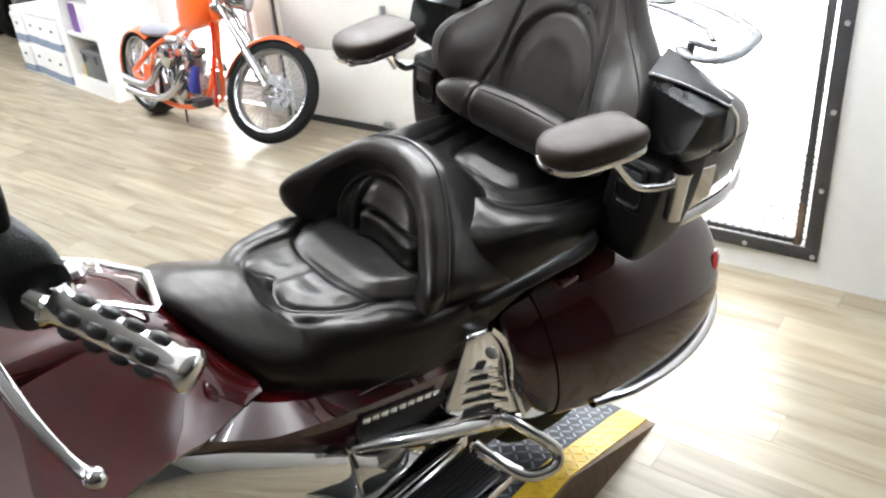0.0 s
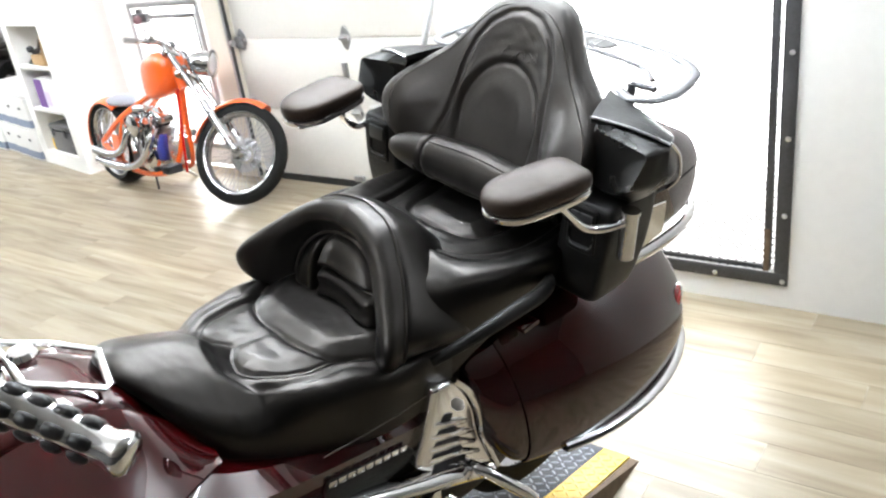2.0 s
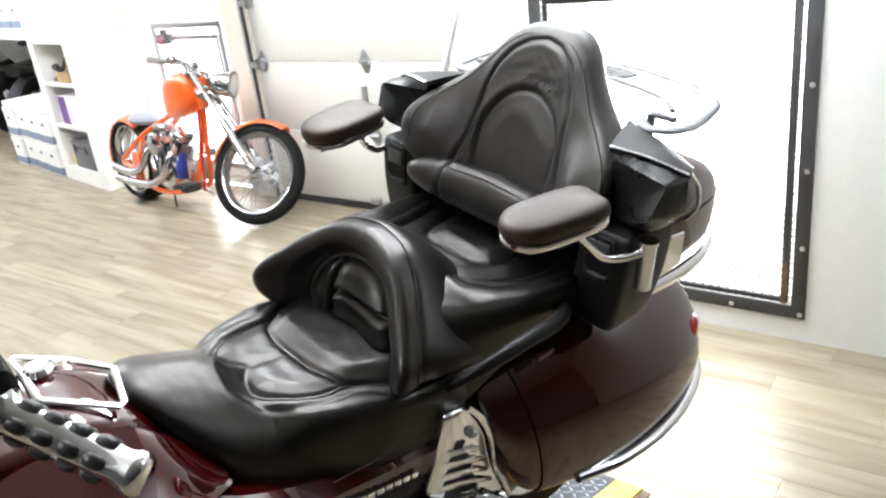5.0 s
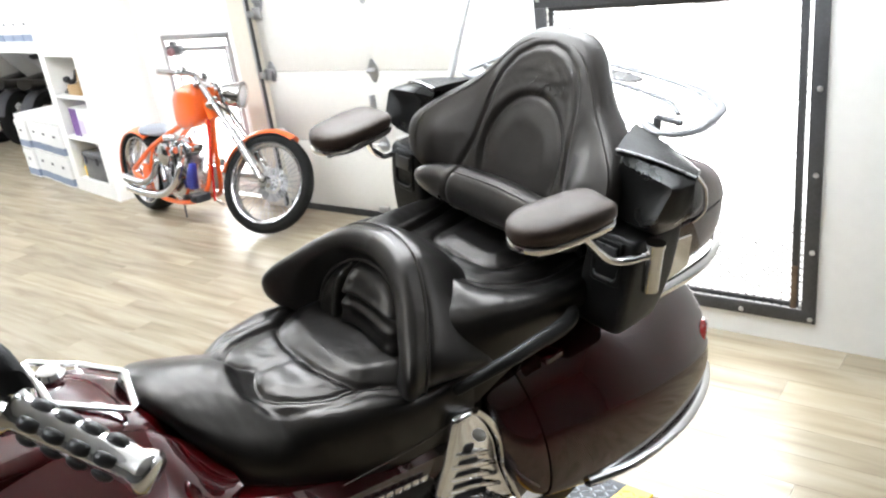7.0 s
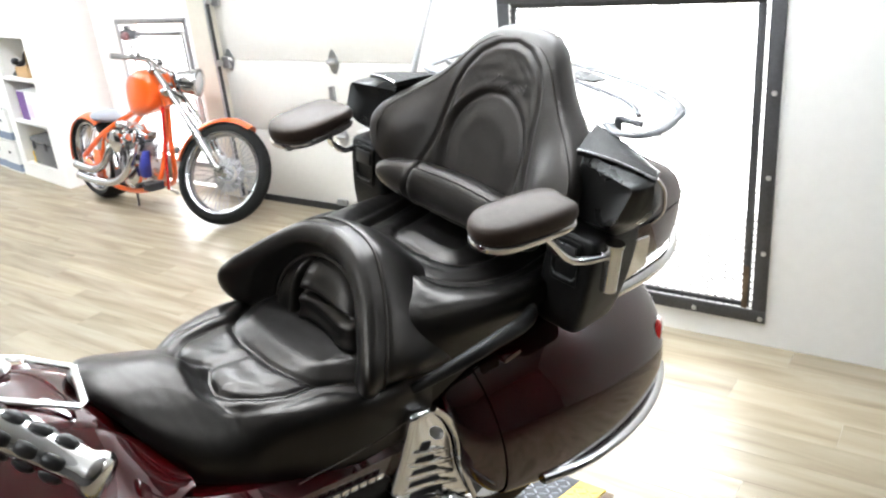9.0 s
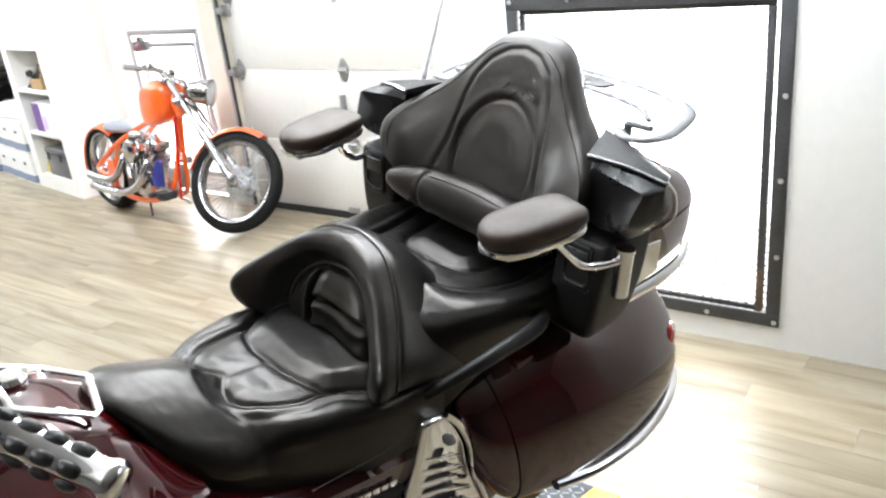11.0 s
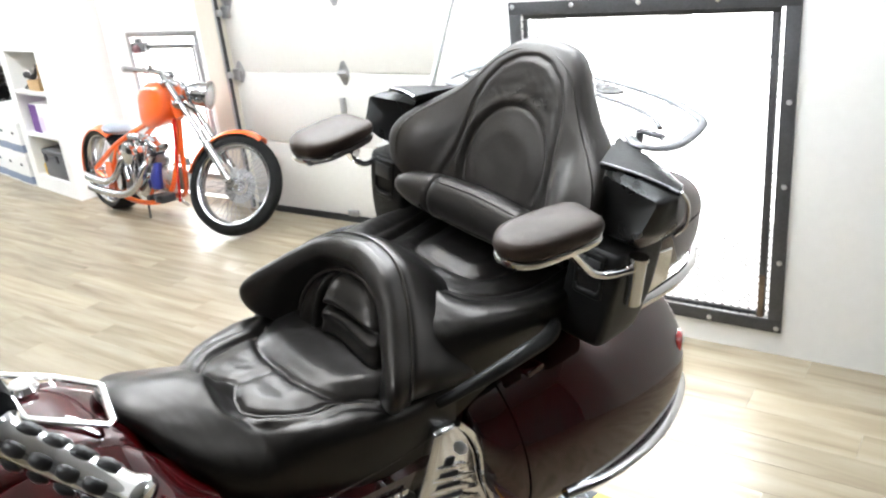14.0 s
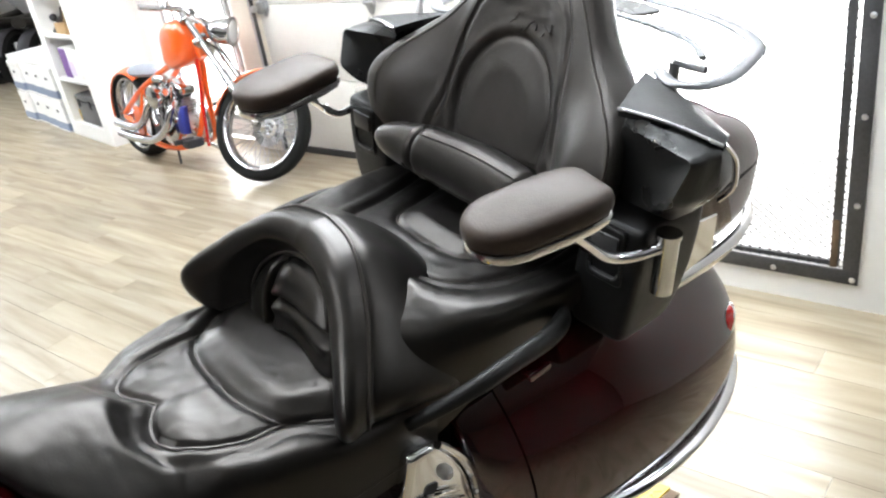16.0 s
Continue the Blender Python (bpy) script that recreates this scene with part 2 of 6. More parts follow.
class Geo:
    """Vertices and faces of one mesh."""

    def __init__(self):
        self.v, self.f = [], []

    def add(self, verts, faces, m=None):
        o = len(self.v)
        self.v += [tuple(m @ Vector(p)) if m else tuple(p) for p in verts]
        self.f += [tuple(i + o for i in f) for f in faces]
        return self

    def box(self, x0, x1, y0, y1, z0, z1, bevel=0.0, seg=2, m=None):
        bm = bmesh.new()
        bmesh.ops.create_cube(bm, size=1)
        for v in bm.verts:
            v.co = ((x0 + x1) / 2 + v.co.x * (x1 - x0), (y0 + y1) / 2 + v.co.y * (y1 - y0), (z0 + z1) / 2 + v.co.z * (z1 - z0))
        if bevel:
            bmesh.ops.bevel(bm, geom=bm.edges[:], offset=bevel, segments=seg, profile=0.5, affect="EDGES")
        bm.verts.index_update()
        self.add([v.co.copy() for v in bm.verts], [[v.index for v in f.verts] for f in bm.faces], m)
        bm.free()
        return self

    def grid(self, pts, wrap_u=False, wrap_v=False, cap=False):
        """pts[i][j]: rows of points. wrap_v closes each row to a ring; cap closes the first and last ring."""
        nu, nv = len(pts), len(pts[0])
        faces = []
        for i in range(nu - (0 if wrap_u else 1)):
            for j in range(nv - (0 if wrap_v else 1)):
                a, b = i, (i + 1) % nu
                c, d = j, (j + 1) % nv
                faces.append((a * nv + c, a * nv + d, b * nv + d, b * nv + c))
        if cap:
            faces.append(tuple(range(nv))[::-1])
            faces.append(tuple((nu - 1) * nv + j for j in range(nv)))
        return self.add([p for row in pts for p in row], faces)

    def tube(self, path, r, seg=10, n=None, closed=False, flat=1.0, cap=True):
        """A round bar along a path; r may be one number or one for each given point; flat squashes it upright."""
        rr = [r] * len(path) if np.isscalar(r) else list(r)
        rows = [(*p, q) for p, q in zip(path, rr)]
        if n:
            rows = spline(rows + [rows[0]] if closed else rows, n + 1 if closed else n)
            rows = rows[:-1] if closed else rows
        rows = np.array(rows, float)
        rings, up = [], Vector((0, 0, 1))
        for i in range(len(rows)):
            a = rows[(i - 1) % len(rows)] if closed or i else rows[0]
            b = rows[(i + 1) % len(rows)] if closed or i < len(rows) - 1 else rows[-1]
            d = Vector(b[:3] - a[:3]).normalized()
            if abs(d.dot(up)) > 0.98:
                up = Vector((1, 0, 0)) if abs(d.x) < 0.9 else Vector((0, 1, 0))
            s = d.cross(up).normalized()
            w = s.cross(d)
            up = w
            c = Vector(rows[i][:3])
            rings.append([c + float(rows[i][3]) * (s * math.cos(k * math.tau / seg) + w * flat * math.sin(k * math.tau / seg)) for k in range(seg)])
        return self.grid(rings, wrap_u=closed, wrap_v=True, cap=cap and not closed)

    def lathe(self, profile, m, seg=32, closed=False):
        """profile: (radius, height) along the axis z of the matrix m."""
        rings = [[m @ Vector((r * math.cos(k * math.tau / seg), r * math.sin(k * math.tau / seg), h)) for k in range(seg)] for r, h in profile]
        return self.grid(rings, wrap_u=closed, wrap_v=True, cap=not closed)

    def loft(self, rows, n, seg=28, axis="y", m=None):
        """Superellipse sections along an axis. Rows: place, centre a, centre b, half a, half b, exponent (2 round, 5 boxy)."""
        rings = []
        for s, ca, cb, ha, hb, e in spline(rows, n):
            ring = []
            for k in range(seg):
                t = k * math.tau / seg
                c, w = math.cos(t), math.sin(t)
                a = ca + ha * math.copysign(abs(c) ** (2 / e), c)
                b = cb + hb * math.copysign(abs(w) ** (2 / e), w)
                p = {"y": (a, s, b), "x": (s, a, b), "z": (a, b, s)}[axis]
                ring.append(m @ Vector(p) if m else Vector(p))
            rings.append(ring)
        return self.grid(rings, wrap_v=True, cap=True)

    def prism(self, outline, h0, h1, m, bevel=0.0, seg=2):
        """A flat outline in the xy of m, thick from h0 to h1."""
        bm = bmesh.new()
        f = bm.faces.new([bm.verts.new((x, y, h0)) for x, y in outline])
        g = bmesh.ops.extrude_face_region(bm, geom=[f])
        for v in g["geom"]:
            if isinstance(v, bmesh.types.BMVert):
                v.co.z = h1
        bmesh.ops.recalc_face_normals(bm, faces=bm.faces[:])
        if bevel:
            rim = [e for e in bm.edges if abs(e.verts[0].co.z - e.verts[1].co.z) < 1e-6]
            bmesh.ops.bevel(bm, geom=rim, offset=bevel, segments=seg, profile=0.5, affect="EDGES")
        bm.verts.index_update()
        self.add([v.co.copy() for v in bm.verts], [[v.index for v in q.verts] for q in bm.faces], m)
        bm.free()
        return self


def mesh_of(name, geo, mat, sharp=38):
    me = bpy.data.meshes.new(name)
    me.from_pydata(geo.v, [], geo.f)
    bm = bmesh.new()
    bm.from_mesh(me)
    bmesh.ops.recalc_face_normals(bm, faces=bm.faces[:])
    bm.to_mesh(me)
    bm.free()
    me.materials.append(mat)
    me.shade_smooth()
    me.set_sharp_from_angle(angle=radians(sharp))
    return me


def part(name, geo, mat, parent, label="", sharp=38):
    ob = new(name, mesh_of(name, geo, mat, sharp))
    ob.parent = parent
    return tagged(ob, label)


def thing(name, label, category, m=None, group="", kind=""):
    ob = new(name)
    if m:
        ob.matrix_basis = m
    return tagged(ob, label, category, group, kind)


def solid(name, geo, mat, label, category, m=None, group="", kind="", sharp=38):
    ob = new(name, mesh_of(name, geo, mat, sharp))
    if m:
        ob.matrix_basis = m
    return tagged(ob, label, category, group, kind)


def mirrored(geo):
    g = Geo()
    g.v = [(-x, y, z) for x, y, z in geo.v]
    g.f = [tuple(reversed(f)) for f in geo.f]
    return g


def rounded(pts, r, seg=4):
    """A closed outline with its corners rounded."""
    out = []
    for i, p in enumerate(pts):
        a, b, c = Vector(pts[i - 1]), Vector(p), Vector(pts[(i + 1) % len(pts)])
        k = min(r, (a - b).length / 2.1, (c - b).length / 2.1)
        s, e = b + (a - b).normalized() * k, b + (c - b).normalized() * k
        for j in range(seg + 1):
            t = j / seg
            q = s * (1 - t) ** 2 + b * 2 * t * (1 - t) + e * t * t
            out.append((q.x, q.y))
    return out


ID = Matrix.Identity(4)
UPRIGHT = Matrix(((1, 0, 0, 0), (0, 0, -1, 0), (0, 1, 0, 0), (0, 0, 0, 1)))  # outline xy -> xz, thickness towards -y

# ---- the room ----
YW, YG, YB = 3.15, 3.84, 3.97  # window wall, garage door, back wall with the small window
CEIL = 3.0


def wall(name, boxes, mat=WALL, label="smooth white painted wall"):
    g = Geo()
    for b in boxes:
        g.box(*b)
    return solid(name, g, mat, label, "wall", kind="structure")


# wall with the large window
wall("wall_north", [(-2.02, -1.80, YW, YW + 0.2, 0, CEIL), (-0.605, 5.0, YW, YW + 0.2, 0, CEIL), (-1.80, -0.605, YW, YW + 0.2, 0, 0.105), (-1.80, -0.605, YW, YW + 0.2, 1.47, CEIL)])
wall("wall_return", [(-2.22, -2.02, YW, YG + 0.3, 0, CEIL)])
wall("wall_over_door", [(-4.46, -2.22, YG - 0.02, YG + 0.2, 2.45, CEIL)])
wall("wall_door_jamb", [(-4.70, -4.47, YG - 0.03, YB + 0.2, 0, CEIL)], CREAM, "cream painted timber jamb beside the garage door")
# back wall with the small window
wall("wall_back", [(-6.40, -5.80, YB, YB + 0.2, 0, CEIL), (-4.94, -4.70, YB, YB + 0.2, 0, CEIL), (-5.80, -4.94, YB, YB + 0.2, 0, 0.14), (-5.80, -4.94, YB, YB + 0.2, 1.29, CEIL)])
# Unseen closing walls, kept dark so the bike has dim reflections.
wall("wall_east", [(5.0, 5.2, -4.2, YW + 0.2, 0, CEIL)], DIM_WALL, "unseen plain wall kept dark grey to dim reflections")
wall("wall_south", [(-12.0, 5.2, -4.4, -4.2, 0, CEIL)], DIM_WALL, "unseen plain wall kept dark grey to dim reflections")
wall("wall_west", [(-12.2, -12.0, -4.4, 6.2, 0, CEIL)])
ceiling = solid("ceiling", Geo().box(-12.2, -0.75, -4.4, 6.2, CEIL, CEIL + 0.1), CEILING, "plain white ceiling", "ceiling", kind="structure")
# Unseen east part of the ceiling, grey so the bike reflects less light.
solid("ceiling", Geo().box(-0.75, 5.2, -4.4, 6.2, CEIL, CEIL + 0.1), DIM_CEILING, "unseen ceiling part coloured grey to dim reflections", "ceiling", kind="structure")

# floor slab under the planks
floor = solid("floor", Geo().box(-12.2, 5.2, -4.4, YW + 0.2, -0.1, -0.007).box(-12.2, -2.2, YW + 0.2, YG + 0.1, -0.1, -0.007).box(-12.2, -6.4, YG + 0.1, 6.2, -0.1, -0.007), SEAL, "light oak vinyl plank floor", "floor", kind="structure")
# Sky, yard and post outside glow by themselves, with their daylight put in.
for n, bx, mt in (("", (-3.2, 1.2, 4.6, 4.62, 0.02, 3.2), DAY), ("", (-3.2, 1.2, 4.6, 4.62, -1.6, 0.02), DAY_LOW), ("", (-6.8, -4.0, 4.75, 4.77, -1.6, 2.6), DAY), ("", (-1.575, -1.445, 4.5, 4.52, 0.0, 2.2), DAY_GREY), ("", (-2.0, -1.93, 4.5, 4.52, 0.0, 2.2), DAY_LOW)):
    solid("backdrop", Geo().box(*bx), mt, "overexposed daylight outside the windows", "backdrop", kind="structure")


def unseen_ceiling_light(x, y, turn, half=0.60):
    """An unseen hung fluorescent fitting, added to light the room; it shines up and down."""
    t = thing("unseen_ceiling_light", "unseen hung white fluorescent light with a glowing diffuser, added for light", "lamp", pose(x, y, CEIL, 0, 0, turn), "ceiling lights")
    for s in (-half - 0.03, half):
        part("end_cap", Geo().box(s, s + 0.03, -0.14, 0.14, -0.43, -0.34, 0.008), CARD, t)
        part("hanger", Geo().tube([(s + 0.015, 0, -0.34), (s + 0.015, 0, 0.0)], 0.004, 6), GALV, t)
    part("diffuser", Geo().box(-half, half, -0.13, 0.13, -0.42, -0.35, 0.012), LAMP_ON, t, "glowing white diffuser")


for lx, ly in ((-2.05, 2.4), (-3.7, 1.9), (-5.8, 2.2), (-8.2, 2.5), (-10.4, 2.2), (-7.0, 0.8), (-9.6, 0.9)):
    unseen_ceiling_light(lx, ly, 0)
# More unseen fittings, added to brighten the seats, the wall and the highlights.
unseen_ceiling_light(-1.0, 2.5, 0, 0.50)
unseen_ceiling_light(-1.25, 1.35, 0, 0.30)
unseen_ceiling_light(1.5, 2.80, 0, 0.26)
unseen_ceiling_light(-1.5, -0.95, 0, 0.40)


# garage door
GX0, GX1, PANEL = -4.455, -2.225, 0.487
door = thing("door_1", "cream sectional garage door with steel hinges", "garage door", pose(0, YG, 0), kind="structure")
for i in range(5):
    z0, z1 = 0.03 + i * PANEL + 0.012 * (i > 0), 0.042 + (i + 1) * PANEL
    g = Geo().box(GX0, GX1, 0.0, 0.045, z0 + 0.002, z1 - 0.003, 0.004)
    part("door_panel", g, DOOR, door)
part("bottom_seal", Geo().box(GX0, GX1, -0.014, 0.04, 0.0, 0.029, 0.006).box(GX0, GX1, -0.014, -0.004, 0.024, 0.050, 0.003), SEAL, door, "black rubber bottom seal")


def hinge(x, z, wide=0.05):
    h = part("hinge", Geo().prism(rounded([(x - 0.012, z - 0.075), (x + 0.012, z - 0.075), (x + 0.042, z - 0.02), (x + 0.042, z + 0.02), (x + 0.012, z + 0.075), (x - 0.012, z + 0.075), (x - 0.042, z + 0.02), (x - 0.042, z - 0.02)], 0.01, 2), 0.0, 0.006, UPRIGHT, 0.001, 1).box(x - 0.03, x + 0.03, -0.016, -0.006, z - 0.022, z + 0.022, 0.003), GALV, door, "galvanised steel hinge")
    part("hinge_pin", Geo().lathe([(0.0, 0), (0.012, 0.0), (0.012, wide * 1.6), (0.0, wide * 1.6)], pose(x - wide * 0.8, -0.016, z, 0, 90, 0), 10), GALV, h)


for i in range(1, 4):
    z = 0.042 + i * PANEL
    for x in (-4.39, -3.43, -2.38):
        hinge(x, z)
part("lock", Geo().box(-3.49, -3.45, -0.02, 0, 0.66, 0.86, 0.004), GALV, door, "steel slide lock")
part("latch", Geo().box(-3.55, -3.47, -0.03, 0, 0.05, 0.09, 0.004), GALV, door)
part("warning_sticker", Geo().box(-3.52, -3.44, -0.004, -0.001, 1.50, 1.62), CARD, door, "white printed sticker")
part("sticker_bars", Geo().box(-3.51, -3.45, -0.006, -0.0045, 1.58, 1.61).box(-3.51, -3.46, -0.006, -0.0045, 1.525, 1.54), PURPLE, door)
track = thing("door_track", "steel roller track beside the garage door", "track", pose(0, YG, 0), kind="structure")
part("rail", Geo().box(-4.472, -4.458, -0.07, -0.03, 0.02, 2.3, 0.004), FRAME, track)
part("rail_flange", Geo().box(-4.466, -4.446, -0.075, -0.071, 0.02, 2.3), GALV, track)
for z in (0.57, 1.0, 1.42, 1.9):
    r = part("roller_bracket", Geo().box(-4.445, -4.375, -0.03, -0.005, z - 0.04, z + 0.04, 0.006), GALV, track, "steel roller bracket")
    part("roller", Geo().lathe([(0, 0), (0.022, 0), (0.022, 0.03), (0, 0.03)], pose(-4.46, -0.05, z, 0, 90, 0), 12), BOLT, r)

# the barred window
WX0, WX1, WZ0, WZ1 = -1.80, -0.605, 0.105, 1.470
FW = 0.055
win = thing("window_1", "low window behind a dark steel frame with expanded metal mesh", "window", pose(0, YW, 0), kind="structure")
for n, b in (("top", (WX0, WX1, WZ1 - FW, WZ1)), ("bottom", (WX0, WX1, WZ0, WZ0 + FW)), ("left", (WX0, WX0 + FW, WZ0 + FW, WZ1 - FW)), ("right", (WX1 - FW, WX1, WZ0 + FW, WZ1 - FW))):
    part("frame_bar", Geo().box(b[0], b[1], -0.012, 0.0, b[2], b[3], 0.002), FRAME, win)
IN = 0.075
for b in ((WX0 + FW, WX1 - IN, WZ1 - FW - 0.022, WZ1 - FW + 0.002), (WX0 + FW, WX1 - IN, WZ0 + FW - 0.002, WZ0 + FW + 0.018), (WX0 + FW - 0.002, WX0 + FW + 0.022, WZ0 + FW + 0.018, WZ1 - FW - 0.022), (WX1 - IN - 0.03, WX1 - IN, WZ0 + FW + 0.018, WZ1 - FW - 0.022)):
    part("mesh_frame_bar", Geo().box(b[0], b[1], 0.014, 0.034, b[2], b[3], 0.003), FRAME, win)
part("rusty_strip", Geo().box(WX1 - IN - 0.028, WX1 - IN - 0.004, 0.008, 0.0135, WZ0 + 0.05, WZ0 + 0.24, 0.002), RUST, win, "rust-stained steel strip")
for x in (-1.78, -1.50, -1.21, -0.90, -0.625):
    part("bolt", Geo().lathe([(0.0, 0), (0.011, 0), (0.009, 0.006), (0.0, 0.008)], pose(x, -0.012, WZ1 - 0.02, 90), 10), BOLT, win)
    part("bolt", Geo().lathe([(0.0, 0), (0.011, 0), (0.009, 0.006), (0.0, 0.008)], pose(x, -0.012, WZ0 + 0.02, 90), 10), BOLT, win)
for z in (0.42, 0.74, 1.07):
    for x in (-0.628, -1.778):
        part("bolt", Geo().lathe([(0.0, 0), (0.011, 0), (0.009, 0.006), (0.0, 0.008)], pose(x, -0.012, z, 90), 10), BOLT, win)
# expanded metal: zigzag strands
g = Geo()
MW, MH, R = 0.036, 0.015, 0.0016
mx0, mx1, mz0, mz1 = WX0 + FW - 0.01, WX1 - FW + 0.01, WZ0 + FW, WZ1 - FW + 0.005
rows_n, cols_n = int((mz1 - mz0) / MH), int((mx1 - mx0) / (MW / 2))
for r in range(rows_n + 1):
    verts, faces = [], []
    for c in range(cols_n + 1):
        x = mx0 + c * MW / 2
        z = mz0 + r * MH + (MH / 2 if (c + r) % 2 else -MH / 2) * 0.92
        verts += [(x, 0.020, z - R), (x, 0.020, z + R), (x, 0.0235, z + R), (x, 0.0235, z - R)]
        if c:
            o = 4 * c
            faces += [(o - 4 + k, o - 4 + (k + 1) % 4, o + (k + 1) % 4, o + k) for k in range(4)]
    g.add(verts, faces)
tagged(part("expanded_mesh", g, FRAME, win, "dark expanded metal mesh"), kind="stuff")
part("sash", Geo().box(WX0, WX0 + 0.03, 0.10, 0.14, WZ0, WZ1).box(WX1 - 0.03, WX1, 0.10, 0.14, WZ0, WZ1).box(WX0 + 0.03, WX1 - 0.03, 0.10, 0.14, WZ1 - 0.03, WZ1).box(WX0 + 0.03, WX1 - 0.03, 0.10, 0.14, WZ0, WZ0 + 0.03), CARD, win, "white window sash")

# the small window behind the chopper
win2 = thing("window_2", "low window with a grey steel frame", "window", pose(0, YB, 0), kind="structure")
for b in ((-5.80, -4.94, 1.25, 1.29), (-5.80, -4.94, 0.14, 0.18), (-5.80, -5.76, 0.18, 1.25), (-4.98, -4.94, 0.18, 1.25)):
    part("frame_bar", Geo().box(b[0], b[1], -0.012, 0.0, b[2], b[3], 0.002), GALV, win2)
for b in ((-5.71, -5.03, 1.155, 1.19), (-5.71, -5.68, 0.2, 1.155), (-5.06, -5.03, 0.2, 1.155)):
    part("inner_bar", Geo().box(b[0], b[1], 0.02, 0.045, b[2], b[3], 0.002), GALV, win2)

# angled wall with shelves
SH = Matrix(((-0.9893, 0.1459, 0, -6.19), (0.1459, 0.9893, 0, 3.45), (0, 0, 1, 0), (0, 0, 0, 1)))  # x along the wall away from the door, y into the wall


def shbox(g, s0, s1, d0, d1, z0, z1, bevel=0.0):
    return g.box(s0, s1, d0, d1, z0, z1, bevel, m=SH)


shelf_wall = thing("wall_shelves", "white wall with built-in shelf niches and a pass-through", "wall", kind="structure")
for b in ((0.0, 0.14, 0, 0.58, 0, CEIL), (0.14, 0.80, 0, 0.5, 0, 0.13), (0.14, 0.80, 0, 0.5, 1.22, CEIL), (0.80, 0.92, 0, 0.5, 0, CEIL), (0.92, 5.2, 0, 0.3, 1.245, 1.33), (0.92, 5.2, 0, 0.3, 1.85, CEIL), (0.92, 5.2, 0.25, 0.3, 1.33, 1.85), (0.92, 2.16, 0, 0.42, 0.60, 0.635), (0.92, 2.16, 0.40, 0.45, 0, 0.60), (0.14, 0.80, 0.34, 0.5, 0.13, 1.22), (2.12, 2.16, 0, 0.40, 0, 0.60)):
    part("wall_panel", shbox(Geo(), *b), WALL, shelf_wall)
for z in (0.49, 0.86):
    solid("shelf_board", shbox(Geo(), 0.142, 0.798, 0.006, 0.338, z, z + 0.03, 0.003), CARD, "white painted shelf board in the wall niche", "shelf", group="niche shelves")


def carton(s, d, z, w, h, depth, band):
    t = thing("storage_box", "white cardboard archive box with a grey-blue band", "box", SH @ pose(s, d, z), "archive boxes")
    part("carton", Geo().box(0, w, 0, depth, 0, h * 0.985, 0.006), CARD, t)
    part("lid", Geo().box(-0.004, w + 0.004, -0.004, depth + 0.004, h * 0.80, h, 0.004), CARD, t)
    if band:
        part("printed_band", Geo().box(-0.0015, w + 0.0015, -0.0015, depth, h * 0.06, h * 0.30), CARD_BLUE, t, "grey-blue printed band")
    # Dark patch on the box front, painted as the shade in a hand hole.
    part("hand_hole", Geo().box(w * 0.40, w * 0.60, -0.006, -0.0045, h * 0.62, h * 0.70), DARK, t)


for i in range(4):
    for k in range(2):
        carton(0.95 + i * 0.30, -0.02 + 0.012 * ((i * 7 + k * 3) % 3), 0.003 + k * 0.295, 0.285, 0.285, 0.38, True)
for i in range(6):
    carton(0.96 + i * 0.27, 0.02, 1.332, 0.25, 0.25, 0.22, True)
t = thing("cardboard_box", "open brown cardboard box with a raised flap on the shelf", "box", SH @ pose(0.30, 0.03, 0.892))
part("carton", Geo().box(0, 0.24, 0, 0.14, 0, 0.085, 0.004), BROWN, t)
part("flap", Geo().add([(-0.01, 0.0, 0.086), (0.06, 0.13, 0.086), (0.03, 0.14, 0.27), (-0.015, 0.03, 0.30), (-0.016, 0.0, 0.086), (0.056, 0.136, 0.086), (0.026, 0.146, 0.27), (-0.021, 0.036, 0.30)], [(0, 1, 2, 3), (7, 6, 5, 4), (0, 4, 5, 1), (1, 5, 6, 2), (2, 6, 7, 3), (3, 7, 4, 0)]), BROWN, t, "raised cardboard flap")
t = thing("gadget", "black metal tool lying across the shelf and the box", "tool", SH @ pose(0.40, 0.02, 0.892))
part("body", Geo().tube([(-0.06, 0.05, 0.20), (0.02, 0.05, 0.13), (0.10, 0.05, 0.10), (0.19, 0.05, 0.045), (0.22, 0.05, 0.02)], [0.02, 0.016, 0.026, 0.02, 0.03], 10, 20), DARK, t)
part("knob", Geo().lathe([(0, 0), (0.028, 0.004), (0.03, 0.03), (0.012, 0.05), (0, 0.05)], pose(0.10, 0.03, 0.12, 60), 14), DARK, t)
part("foot", Geo().box(0.15, 0.26, 0.02, 0.09, 0.0, 0.022, 0.006), DARK, t)
t = thing("product_box", "white product box with a purple side on the shelf", "box", SH @ pose(0.22, 0.03, 0.522))
part("carton", Geo().box(0, 0.44, 0, 0.2, 0, 0.25, 0.004), CARD, t)
part("purple_side", Geo().box(0.29, 0.443, -0.003, 0.203, 0.004, 0.246), PURPLE, t, "purple printed side")
part("pink_print", Geo().box(0.18, 0.29, -0.003, -0.0005, 0.03, 0.15), material("pale_lilac_print", (0.62, 0.54, 0.68), 0.6), t)
t = thing("toolbox", "dark grey plastic toolbox on the bottom shelf", "toolbox", SH @ pose(0.20, 0.02, 0.132))
part("case", Geo().box(0, 0.44, 0, 0.24, 0, 0.19, 0.015), GREY_PLASTIC, t)
part("lid", Geo().box(-0.005, 0.445, -0.005, 0.245, 0.191, 0.25, 0.02), GREY_PLASTIC, t)
part("handle", Geo().tube([(0.12, 0.12, 0.25), (0.12, 0.12, 0.285), (0.32, 0.12, 0.285), (0.32, 0.12, 0.25)], 0.011, 8), DARK, t)
